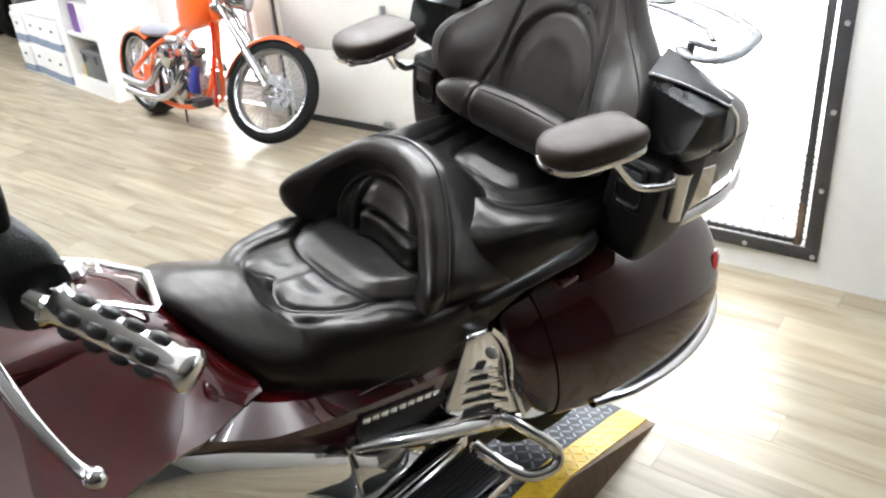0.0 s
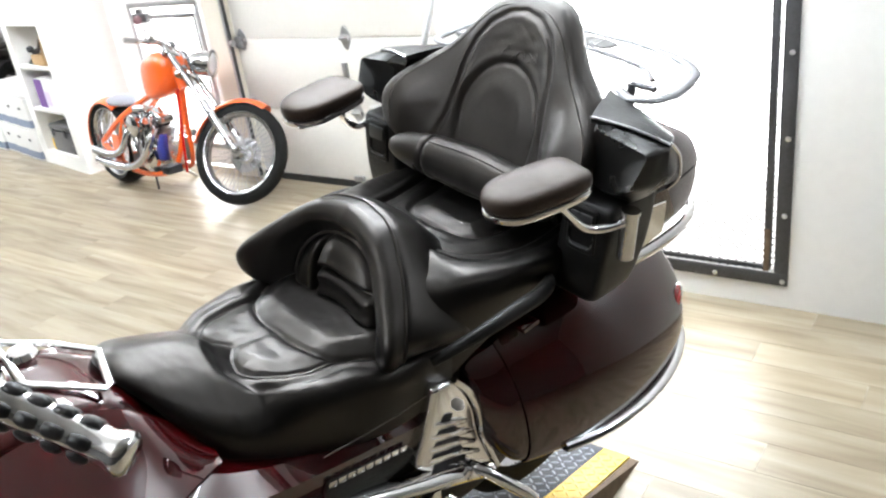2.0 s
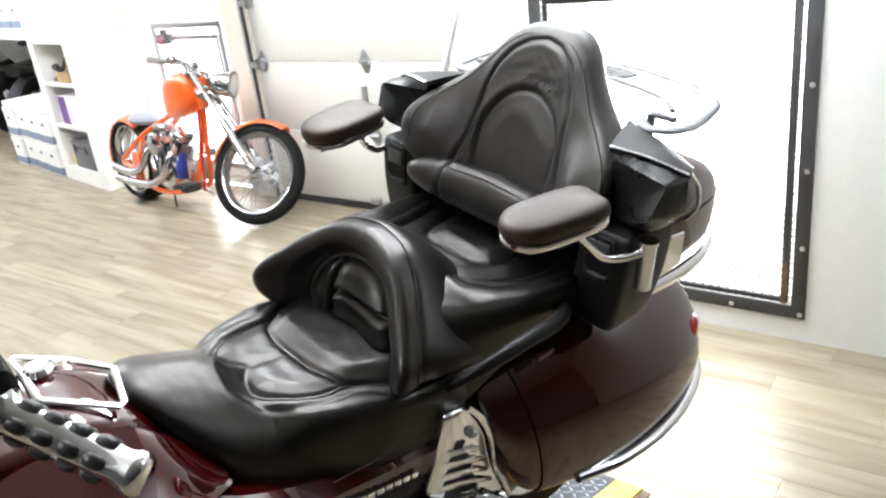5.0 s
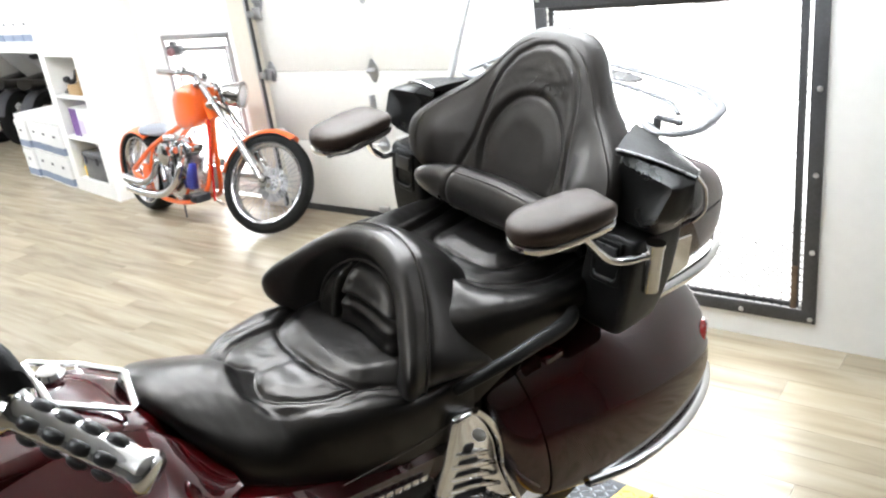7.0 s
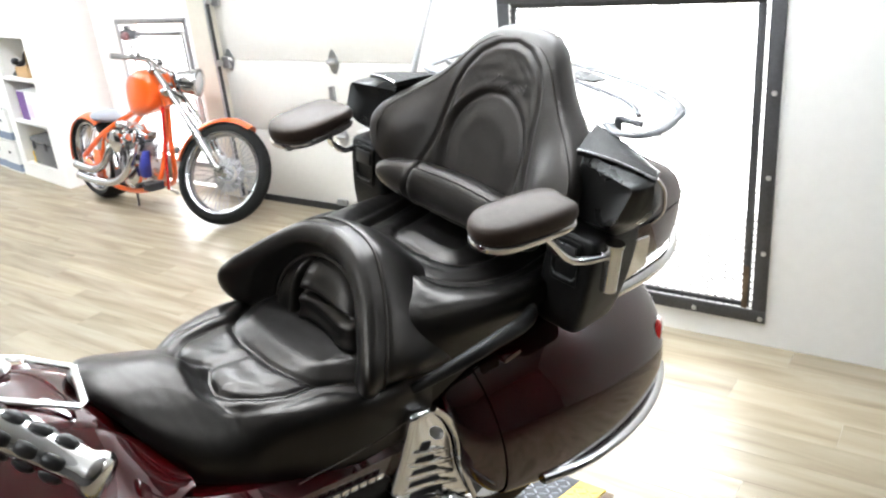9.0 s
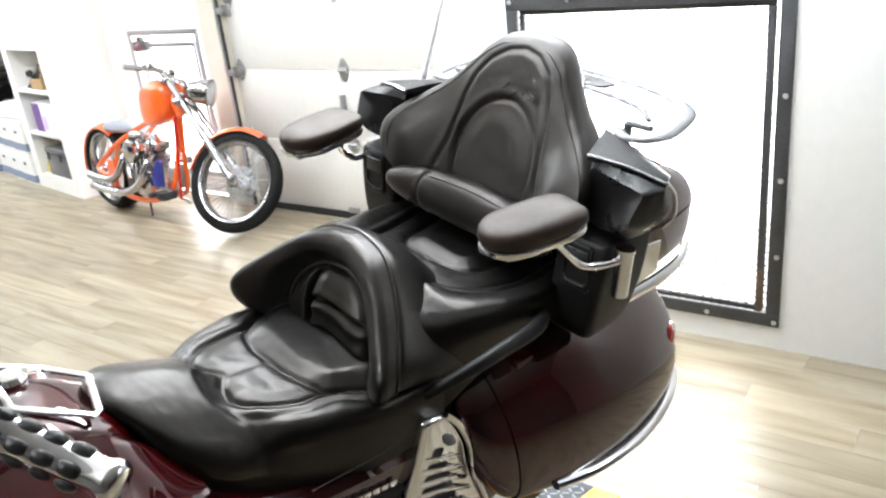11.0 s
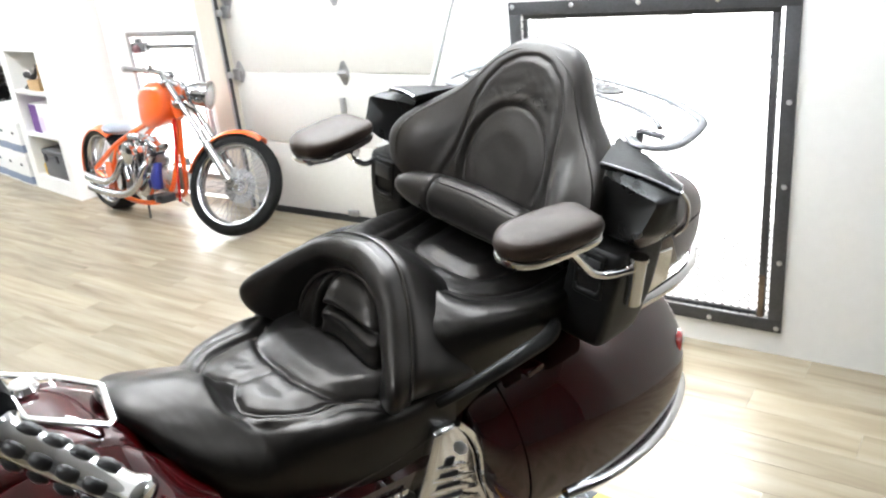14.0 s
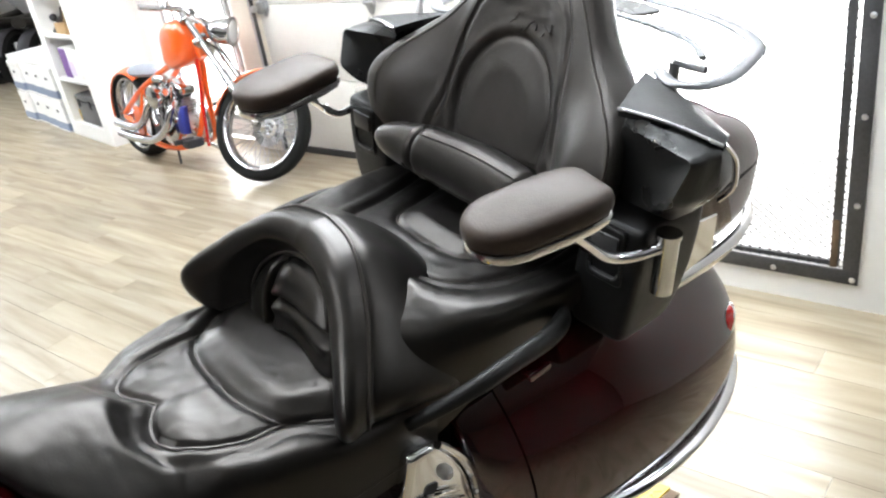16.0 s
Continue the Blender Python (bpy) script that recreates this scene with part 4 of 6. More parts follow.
POD_BACK = [(0.260, 0.150, 0.995), (0.305, 0.150, 0.985), (0.370, 0.148, 0.994), (0.408, 0.148, 1.038), (0.407, 0.125, 1.110), (0.332, 0.150, 1.132), (0.262, 0.160, 1.140)]


def speaker_pod():
    """Pod with a flat leaning face, a bevelled brow and a bulged outer side."""
    def towards(ring, k, dy=0.0):
        c = sum((Vector(p) for p in ring), Vector()) / len(ring)
        return [c + (Vector(p) - c) * k + Vector((0, dy, 0)) for p in ring]

    def between(r1, r2, t, grow=0.0):
        return [Vector(p).lerp(Vector(q), t) + Vector((grow * (p[0] > 0.35), 0, 0)) for p, q in zip(r1, r2)]

    rows = [towards(POD_FACE, 0.4, 0.002), towards(POD_FACE, 0.90, 0.001), towards(POD_FACE, 0.975), POD_FACE, between(POD_FACE, POD_EDGE, 0.12), between(POD_FACE, POD_EDGE, 0.5, 0.004), POD_EDGE, between(POD_EDGE, POD_BACK, 0.5, 0.006), POD_BACK, towards(POD_BACK, 0.93, 0.02), towards(POD_BACK, 0.7, 0.03)]
    return Geo().grid([rounded_ring(r, 0.012) for r in rows], wrap_v=True, cap=True)


def pod_top():
    """Glossy panel over the pod, running back along the trunk."""
    a, b, c, d = Vector((0.262, 0.066, 1.142)), Vector((0.410, 0.114, 1.117)), Vector((0.216, 0.190, 1.150)), Vector((0.392, 0.158, 1.112))
    rows = []
    for i in range(14):
        u = i / 13
        row = []
        for j in range(12):
            v = j / 11
            p = a.lerp(b, v).lerp(c.lerp(d, v), u)
            row.append((p.x, p.y, p.z + 0.005 * math.sin(v * math.pi) + 0.004 * math.sin(u * math.pi)))
        rows.append(row)
    g = Geo().grid(rows)
    g.grid([[(x, y, z - 0.012) for x, y, z in r] for r in rows])
    for row in (rows[0], rows[-1], [r[0] for r in rows], [r[-1] for r in rows]):
        g.grid([row, [(x, y, z - 0.012) for x, y, z in row]])
    return g


def pod_rim():
    """Thin bright bead where the pod meets the painted trunk."""
    return Geo().tube([(0.409, 0.120, 1.115), (0.416, 0.140, 1.090), (0.416, 0.152, 1.060), (0.411, 0.160, 1.030), (0.390, 0.164, 1.000)], 0.0036, 6, 20)


def pod_line():
    """Bright line along the front edge of the top panel."""
    return Geo().tube([(0.410, 0.113, 1.116), (0.336, 0.089, 1.134), (0.262, 0.065, 1.142)], 0.0036, 6, 12, flat=0.7)


def handle_pod():
    """Side fairing below the speaker with the passenger's handle."""
    return Geo().loft([(0.765, 0.284, 0.078, 0.045, 0.05, 6), (0.778, 0.290, 0.083, 0.056, 0.066, 8), (0.85, 0.300, 0.087, 0.060, 0.078, 10), (0.93, 0.307, 0.090, 0.060, 0.082, 10), (0.985, 0.309, 0.092, 0.058, 0.080, 10), (0.994, 0.309, 0.095, 0.050, 0.07, 7)], 30, 48, "z")


def recess():
    m = Matrix.Translation((0.307, 0.0085, 0.937)) @ Matrix.Rotation(radians(90), 4, "X")
    g = Geo()
    o, i = rounded([(-0.034, -0.050), (0.034, -0.050), (0.034, 0.050), (-0.034, 0.050)], 0.010), rounded([(-0.026, -0.036), (0.026, -0.036), (0.028, 0.002), (-0.028, 0.002)], 0.009)
    rows = [[m @ Vector((x, y, -0.004)) for x, y in o], [m @ Vector((x, y, 0.003)) for x, y in o], [m @ Vector((x * 0.94, y * 0.95, 0.005)) for x, y in o], [m @ Vector((x * 1.06, y * 1.06 - 0.001, 0.005)) for x, y in i], [m @ Vector((x, y, 0.003)) for x, y in i], [m @ Vector((x * 0.92, y * 0.9, -0.003)) for x, y in i]]
    return g.grid(rows, wrap_v=True, cap=True)


for side in (1, -1):
    fl = (lambda q: q) if side > 0 else mirrored
    pod = part("speaker_pod", fl(speaker_pod()), POD_BLACK, trunk, "black textured plastic speaker pod", 24)
    part("pod_bead", fl(pod_rim()), CHROME, trunk, "thin bright bead")
    part("pod_line", fl(pod_line()), ALLOY, bike, "thin bright line on the pod's top edge")
    part("pod_top_panel", fl(pod_top()), PLASTIC, bike, "dark panel over the speaker pod")
    hp = part("handle_pod", fl(handle_pod()), PLASTIC, bike, "black plastic side pod with a moulded handle", 45)
    part("handle_recess", fl(recess()), PLASTIC, hp, "", 30)
    part("handle_bar", fl(Geo().box(0.282, 0.332, -0.0005, 0.004, 0.942, 0.976, 0.002)), SATIN_GREY, hp)
    part("recess_lip", fl(Geo().tube([(0.280, 0.0035, 0.910), (0.286, 0.002, 0.901), (0.307, 0.0015, 0.899), (0.328, 0.002, 0.901), (0.334, 0.0035, 0.910)], 0.0022, 6, 16)), SATIN_GREY, hp)

# chrome bracket plates behind the armrest posts
for side in (1, -1):
    fl = (lambda q: q) if side > 0 else mirrored
    part("bracket_plate", fl(Geo().prism(rounded([(0.147, 0.949), (0.228, 0.937), (0.231, 0.861), (0.149, 0.853)], 0.006, 3), -0.006, 0.0, at_x(0.360), 0.002, 1)), CHROME, trunk, "chrome bracket plate")

# luggage rack
RACK = [(0.225, 0.215), (0.262, 0.190), (0.300, 0.205), (0.316, 0.260), (0.310, 0.330), (0.282, 0.405), (0.215, 0.455), (0.120, 0.485), (0.0, 0.495)]
rack = part("luggage_rack", Geo().tube([(x, y, 1.146 + 0.006 * (y > 0.3)) for x, y in RACK] + [(-x, y, 1.146 + 0.006 * (y > 0.3)) for x, y in RACK[-2::-1]], 0.0125, 10, 90, flat=0.45), RACK_ALLOY, bike, "dull silver luggage rack", 60)
part("cross_bar", Geo().tube([(0.24, 0.31, 1.146), (0.17, 0.36, 1.15), (0.0, 0.38, 1.152), (-0.17, 0.36, 1.15), (-0.24, 0.31, 1.146)], 0.007, 8, 24, flat=0.6), RACK_ALLOY, rack)
part("rack_plate", Geo().prism(rounded([(-0.06, 0.402), (0.04, 0.402), (0.06, 0.455), (0.0, 0.470), (-0.10, 0.460)], 0.02), 1.148, 1.153, ID, 0.002, 1), SATIN_GREY, rack, "dark rack plate")
for x, y in ((0.225, 0.255), (-0.225, 0.255)):
    part("rack_foot", Geo().tube([(x, y, 1.00), (x, y, 1.15)], 0.009, 10), RACK_ALLOY, rack)
    part("rack_stay", Geo().tube([(x, y, 1.150), (x * 1.25, y, 1.152)], 0.007, 8), RACK_ALLOY, rack)
antenna = part("antenna", Geo().tube([(-0.300, 0.142, 1.10), (-0.300, 0.165, 1.17), (-0.304, 0.27, 1.47), (-0.308, 0.41, 1.87)], [0.009, 0.008, 0.0035, 0.002], 8, 20), PALE, bike, "thin pale whip antenna")


def armrest(m, mp, wide=1.0):
    """Pad on a chrome plate; the pad points forward along -y of its own axes."""
    out = []
    for k in range(25):
        t = math.pi * k / 24
        out.append((-0.053 * wide * math.cos(t), -0.036 - 0.070 * math.sin(t) ** 0.9))
    out += [(0.054 * wide, 0.0), (0.053 * wide, 0.040), (0.048 * wide, 0.070), (0.040 * wide, 0.083), (0.028 * wide, 0.089), (-0.028 * wide, 0.089), (-0.040 * wide, 0.083), (-0.048 * wide, 0.070), (-0.053 * wide, 0.040), (-0.054 * wide, 0.0)]
    rows = [(0.3, 0.0), (0.95, 0.0), (0.985, 0.003), (1.0, 0.008), (1.0, 0.015), (0.988, 0.021), (0.955, 0.0255), (0.88, 0.0285), (0.70, 0.031), (0.40, 0.0325), (0.08, 0.033)]
    pad = Geo().grid([[m @ Vector((x * k, -0.010 + (y + 0.010) * k, h)) for x, y in out] for k, h in rows], wrap_v=True, cap=True)
    arm = part("armrest", pad, VINYL_BROWN, bike, "brown-black vinyl armrest pad on chrome", 50)
    part("base_plate", Geo().prism([(x * 0.985, y * 0.99) for x, y in out], -0.016, -0.0005, m, 0.005, 2), CHROME, arm, "chrome base plate")
    part("clamp", Geo().lathe([(0, 0), (0.012, 0), (0.012, 0.016), (0, 0.016)], m @ pose(0.0, -0.07, -0.03), 14), CHROME, arm)
    x, y, z = mp
    s = 1 if x > 0 else -1
    a = m @ Vector((0.0, 0.035, -0.014))
    part("support_tube", Geo().tube([a, a + Vector((s * 0.004, 0.015, -0.03)), (x - s * 0.036, y - 0.130, z + 0.020), (x - s * 0.030, y - 0.095, z - 0.010), (x - s * 0.016, y - 0.055, z - 0.020), (x, y, z - 0.020)], 0.0085, 10, 26), CHROME, arm, "chrome support tube")
    part("post", Geo().tube([(x, y, z - 0.10), (x, y, z - 0.005)], 0.017, 16).tube([(x, y, z - 0.005), (x, y, z + 0.003)], 0.019, 16), CHROME, arm, "chrome post")


armrest(pose(0.352, -0.195, 1.108, 4, 0, -12), (0.394, 0.033, 1.000))
armrest(pose(-0.272, -0.168, 1.090, 4, 0, 6.5), (-0.365, 0.055, 0.990), 1.06)

# saddlebags
BAG_SECTION = rounded([(-0.95, 1.0), (-0.62, 1.0), (-0.05, 0.72), (0.45, 0.36), (0.82, -0.06), (1.0, -0.50), (0.98, -0.80), (0.78, -1.0), (-0.95, -0.97)], 0.34, 6)


def bag(rows, n):
    """Saddlebag body: a flat top, a side that leans out to its middle and tucks in below."""
    rings = [[(cx + hx * u, y, cz + hz * v) for u, v in BAG_SECTION] for y, cx, cz, hx, hz, e in spline(rows, n)]
    return Geo().grid(rings, wrap_v=True, cap=True)


BAG = [(-0.150, 0.267, 0.568, 0.074, 0.138, 0), (-0.145, 0.268, 0.568, 0.078, 0.143, 0), (-0.06, 0.280, 0.569, 0.088, 0.155, 0), (0.02, 0.287, 0.570, 0.096, 0.162, 0), (0.14, 0.292, 0.572, 0.100, 0.165, 0), (0.26, 0.290, 0.570, 0.096, 0.162, 0), (0.37, 0.282, 0.562, 0.084, 0.148, 0), (0.45, 0.272, 0.553, 0.066, 0.124, 0), (0.49, 0.264, 0.545, 0.044, 0.09, 0), (0.50, 0.262, 0.54, 0.02, 0.045, 0)]
NOSE = [(-0.236, 0.235, 0.620, 0.02, 0.04, 0), (-0.230, 0.240, 0.608, 0.036, 0.070, 0), (-0.210, 0.250, 0.590, 0.056, 0.104, 0), (-0.180, 0.262, 0.575, 0.069, 0.127, 0), (-0.156, 0.266, 0.569, 0.073, 0.136, 0)]
for side in (1, -1):
    fl = (lambda q: q) if side > 0 else mirrored
    b = part("saddlebag", fl(bag(BAG, 48)), PAINT, bike, "glossy maroon saddlebag", 50)
    part("bag_nose", fl(bag(NOSE, 26)), PAINT, b, "maroon front cover of the saddlebag", 50)
    rail = [(0.362, -0.06, 0.438), (0.388, 0.05, 0.430), (0.397, 0.16, 0.428), (0.390, 0.28, 0.430), (0.362, 0.39, 0.438), (0.322, 0.465, 0.450), (0.272, 0.505, 0.460)]
    part("bag_rail", fl(Geo().tube(rail, 0.016, 10, 30, flat=0.8)), CHROME, b, "chrome rail along the bag's lower edge")
    part("tail_lamp", fl(Geo().loft([(0.415, 0.312, 0.548, 0.018, 0.040, 3), (0.440, 0.306, 0.546, 0.022, 0.050, 3), (0.475, 0.288, 0.540, 0.022, 0.046, 3), (0.502, 0.272, 0.535, 0.010, 0.03, 2.4)], 12, 24)), RED_LENS, b, "red tail lamp")
    part("catch", fl(Geo().box(0.225, 0.285, -0.125, -0.075, 0.735, 0.752, 0.006)), PAINT, b, "maroon latch lever")
    part("grab_handle", fl(Geo().tube([(0.262, -0.030, 0.822), (0.285, -0.060, 0.828), (0.300, -0.11, 0.832), (0.303, -0.18, 0.834), (0.300, -0.25, 0.828), (0.278, -0.31, 0.805), (0.25, -0.345, 0.775)], [0.010, 0.015, 0.0165, 0.0155, 0.014, 0.012, 0.010], 14, 30)), PLASTIC, bike, "black rubber grab handle", 60)

# body under the seat, side covers and engine covers
frame_core = part("frame_core", Geo().loft([(-0.86, 0, 0.62, 0.15, 0.12, 4), (-0.6, 0, 0.55, 0.17, 0.16, 4), (-0.3, 0, 0.52, 0.19, 0.17, 4), (0.1, 0, 0.60, 0.20, 0.20, 4), (0.35, 0, 0.62, 0.18, 0.16, 4)], 24, 28), PLASTIC, bike, "black frame and inner panels")
# Filler panel added so the gap below the frame stays dark.
part("lower_frame_panel", Geo().box(-0.20, 0.20, -0.47, -0.22, 0.16, 0.46, 0.03, 2), PLASTIC, bike, "black panel added to keep the frame's lower gap dark")
part("swing_arm_cover", Geo().loft([(-0.30, 0.0, 0.42, 0.21, 0.17, 5), (-0.20, 0.0, 0.43, 0.225, 0.19, 5), (-0.05, 0.0, 0.46, 0.225, 0.19, 5), (0.10, 0, 0.50, 0.20, 0.17, 5)], 14, 32), PLASTIC, bike, "black cover over the rear suspension")
for side in (1, -1):
    fl = (lambda q: q) if side > 0 else mirrored
    up = [(0.185, -0.90, 0.790), (0.190, -0.80, 0.775), (0.198, -0.742, 0.745), (0.200, -0.68, 0.714), (0.200, -0.588, 0.678), (0.205, -0.484, 0.664), (0.212, -0.33, 0.672)]
    mid = [(0.216, -0.930, 0.785), (0.232, -0.868, 0.770), (0.240, -0.774, 0.719), (0.240, -0.684, 0.690), (0.240, -0.591, 0.669), (0.242, -0.46, 0.647), (0.244, -0.33, 0.625)]
    low = [(0.216, -0.934, 0.778), (0.232, -0.89, 0.762), (0.238, -0.77, 0.702), (0.238, -0.65, 0.612), (0.238, -0.593, 0.58), (0.240, -0.44, 0.58), (0.242, -0.33, 0.575)]
    up, mid, low = spline(up, 40), spline(mid, 40), spline(low, 40)
    back_row = [(0.15, p[1], p[2]) for p in up]
    in_row = [(0.15, p[1], p[2]) for p in low]
    part("side_cover", fl(Geo().grid([back_row, up, mid, 0.97 * mid + 0.03 * low, 0.04 * mid + 0.96 * low, low, in_row], wrap_u=True)), PAINT, bike, "maroon side cover below the seat", 14)
    part("engine_cover", fl(Geo().loft([(-1.06, 0.10, 0.62, 0.10, 0.15, 2.6), (-1.03, 0.115, 0.63, 0.115, 0.18, 2.6), (-0.95, 0.125, 0.615, 0.125, 0.19, 2.5), (-0.85, 0.13, 0.56, 0.125, 0.19, 2.5), (-0.72, 0.13, 0.468, 0.125, 0.19, 2.5), (-0.63, 0.13, 0.40, 0.125, 0.19, 2.5), (-0.608, 0.13, 0.384, 0.122, 0.187, 2.5), (-0.605, 0.13, 0.38, 0.115, 0.18, 2.5)], 40, 60)), CHROME, bike, "polished chrome engine side cover", 60)
    part("engine_cover_end", fl(Geo().loft([(-0.601, 0.13, 0.375, 0.115, 0.18, 2.5), (-0.596, 0.13, 0.37, 0.125, 0.19, 2.5), (-0.52, 0.13, 0.335, 0.13, 0.17, 2.5), (-0.42, 0.13, 0.30, 0.13, 0.15, 2.5)], 12, 40)), CHROME, bike, "", 60)
    # chrome frame cover, with dark plates laid on for the shade in its slots
    o = rounded([(-0.354, 0.718), (-0.302, 0.712), (-0.271, 0.669), (-0.243, 0.608), (-0.223, 0.517), (-0.166, 0.380), (-0.254, 0.440), (-0.34, 0.478), (-0.406, 0.545), (-0.380, 0.611), (-0.366, 0.664)], 0.014, 4)
    cov = part("frame_cover", fl(Geo().prism(o, -0.04, 0.0, at_x(0.262), 0.012, 4)), CHROME, bike, "slotted chrome frame cover", 50)
    for k in range(5):
        y0, y1, za, zb, h = ((-0.334, -0.309, 0.634, 0.625, 0.010), (-0.346, -0.298, 0.603, 0.585, 0.0075), (-0.354, -0.289, 0.577, 0.552, 0.0075), (-0.361, -0.281, 0.549, 0.518, 0.0075), (-0.359, -0.272, 0.519, 0.490, 0.0075))[k]
        m = at_x(0.2625) @ pose((y0 + y1) / 2, (za + zb) / 2, 0, 0, 0, math.degrees(math.atan2(zb - za, y1 - y0)))
        w = math.hypot(y1 - y0, zb - za)
        part("slot", fl(Geo().prism(rounded([(-w / 2, -h), (w / 2, -h), (w / 2, h), (-w / 2, h)], h * 0.7, 3), -0.002, 0.0012, m)), DARK, cov)
        if k:
            y0, z0, ym, zm, y1, z1 = ((-0.355, 0.630, -0.311, 0.611, -0.266, 0.587), (-0.364, 0.605, -0.305, 0.579, -0.253, 0.551), (-0.369, 0.576, -0.302, 0.551, -0.244, 0.516), (-0.371, 0.546, -0.299, 0.520, -0.231, 0.478))[k - 1]
            part("slot_bar", fl(Geo().tube([(0.2625, y0, z0), (0.268, ym, zm), (0.2645, y1, z1)], [0.0035, 0.0052, 0.0045], 8, 12)), CHROME, cov)
    part("cover_edge", fl(Geo().tube([(0.262, -0.302, 0.712), (0.266, -0.268, 0.669), (0.266, -0.240, 0.608), (0.266, -0.220, 0.517), (0.262, -0.166, 0.385)], 0.007, 8, 24)), CHROME, cov)
    part("cover_knob", fl(Geo().lathe([(0, 0), (0.012, 0), (0.012, 0.006), (0.006, 0.014), (0, 0.015)], at_x(0.262) @ pose(-0.292, 0.645, 0), 14)), ALLOY, cov)
    o = rounded([(-0.605, 0.628), (-0.595, 0.646), (-0.414, 0.606), (-0.388, 0.574), (-0.419, 0.556), (-0.517, 0.545), (-0.598, 0.568)], 0.010, 3)
    part("vent_panel", fl(Geo().prism(o, -0.02, 0.0, at_x(0.246), 0.004, 2)), PLASTIC, bike, "black vent panel")
    for k in range(9):
        m = at_x(0.2465) @ pose(-0.588 + 0.0205 * k, 0.640 - 0.0040 * k, 0, 0, 0, -11)
        part("badge_bar", fl(Geo().box(-0.0085, 0.0085, -0.006, 0.006, 0.0, 0.003, 0.001, m=m)), CHROME, bike, "raised chrome badge bar")
    part("chrome_ledge", fl(Geo().tube([(0.244, -0.615, 0.585), (0.255, -0.52, 0.555), (0.262, -0.41, 0.510), (0.266, -0.31, 0.470), (0.268, -0.20, 0.405)], [0.012, 0.024, 0.028, 0.030, 0.022], 12, 20, flat=0.7)), CHROME, bike, "chrome ledge")
    fm = pose(0.335, -0.475, 0.405, 0, -4, 6)
    fb = part("passenger_footboard", fl(Geo().box(-0.066, 0.066, -0.145, 0.145, -0.014, 0.010, 0.007, m=fm)), CHROME, bike, "chrome passenger footboard")
    g = Geo()
    for k in range(11):
        g.box(-0.050 + 0.0092 * k, -0.0445 + 0.0092 * k, -0.128, 0.128, 0.0105, 0.016, m=fm)
    part("rubber_tread", fl(g), RUBBER_PAD, fb, "ribbed black rubber tread")
    part("board_bracket", fl(Geo().box(-0.10, -0.067, -0.15, 0.16, -0.016, 0.030, 0.010, m=fm)), CHROME, fb)
    part("guard_bar", fl(Geo().tube([(0.262, -0.27, 0.465), (0.30, -0.262, 0.472), (0.345, -0.228, 0.440), (0.380, -0.188, 0.392), (0.394, -0.205, 0.362), (0.375, -0.265, 0.362), (0.33, -0.30, 0.385), (0.275, -0.335, 0.425)], 0.0135, 12, 48)), CHROME, bike, "chrome guard bar", 60)

# tank and fairing
def tank_cover():
    """A narrow flat top with flat sides that slope out and tuck in below."""
    rings = []
    for y, zt, w in spline([(-1.32, 0.900, 0.70), (-1.24, 0.935, 0.95), (-1.10, 0.945, 1.0), (-0.98, 0.940, 1.0), (-0.90, 0.927, 0.96), (-0.84, 0.898, 0.86), (-0.79, 0.850, 0.74), (-0.74, 0.78, 0.60)], 40):
        half = [(0.0, zt), (0.05, zt - 0.001), (0.090, zt - 0.012), (0.112, zt - 0.040), (0.165, zt - 0.140), (0.218 * w, zt - 0.245), (0.236 * w, zt - 0.290), (0.225 * w, zt - 0.330), (0.12 * w, zt - 0.345)]
        half = spline([(x * min(1.0, 0.35 + 0.65 * w), z) for x, z in half], 40)
        rings.append([(x, y, z) for x, z in half] + [(-x, y, z) for x, z in half[:0:-1]])
    return Geo().grid(rings, wrap_v=True, cap=True)


def leg_shield():
    """The panel that sweeps from the tank's flank down and out to its free rear edge."""
    top = spline([(0.128, -0.745, 0.775), (0.112, -0.82, 0.868), (0.100, -0.90, 0.915), (0.108, -0.99, 0.920), (0.12, -1.10, 0.912), (0.14, -1.26, 0.890)], 40)
    edge = spline([(0.190, -0.752, 0.774), (0.222, -0.818, 0.786), (0.250, -0.878, 0.796), (0.268, -0.940, 0.814), (0.295, -1.006, 0.828), (0.345, -1.17, 0.85)], 40)
    rows = [top + (edge - top) * f + np.array((0.003, 0.0, 0.003)) * math.sin(math.pi * f) for f in np.linspace(0, 1, 14)]
    thick = np.array((-0.014, 0.004, -0.010))
    rows += [edge + thick * 0.4 + np.array((0, 0, -0.008)), edge + thick * 1.2 + np.array((0, 0, -0.012))]
    rows += [top + (edge - top) * f + thick * 1.6 for f in (0.9, 0.5, 0.0)]
    return Geo().grid(rows, wrap_u=True)


tank = part("fuel_tank_cover", tank_cover(), PAINT, bike, "glossy maroon tank cover", 50)
trim = part("filler_trim", Geo().tube([(x, y, z) for x, y, z in ((-0.150, -0.935, 0.922), (-0.085, -0.878, 0.926), (-0.022, -0.829, 0.922), (-0.016, -0.827, 0.921), (0.03, -0.838, 0.924), (0.072, -0.848, 0.920), (0.078, -0.856, 0.920), (0.045, -0.905, 0.934), (0.016, -0.942, 0.942), (0.008, -0.947, 0.943), (-0.07, -0.942, 0.938), (-0.146, -0.940, 0.922))], 0.0065, 8, closed=True, flat=0.6), CHROME, tank, "chrome filler trim")
part("filler_latch", Geo().lathe([(0, 0), (0.022, 0), (0.024, 0.008), (0.018, 0.016), (0, 0.017)], pose(-0.070, -0.922, 0.930), 20), CHROME, tank)
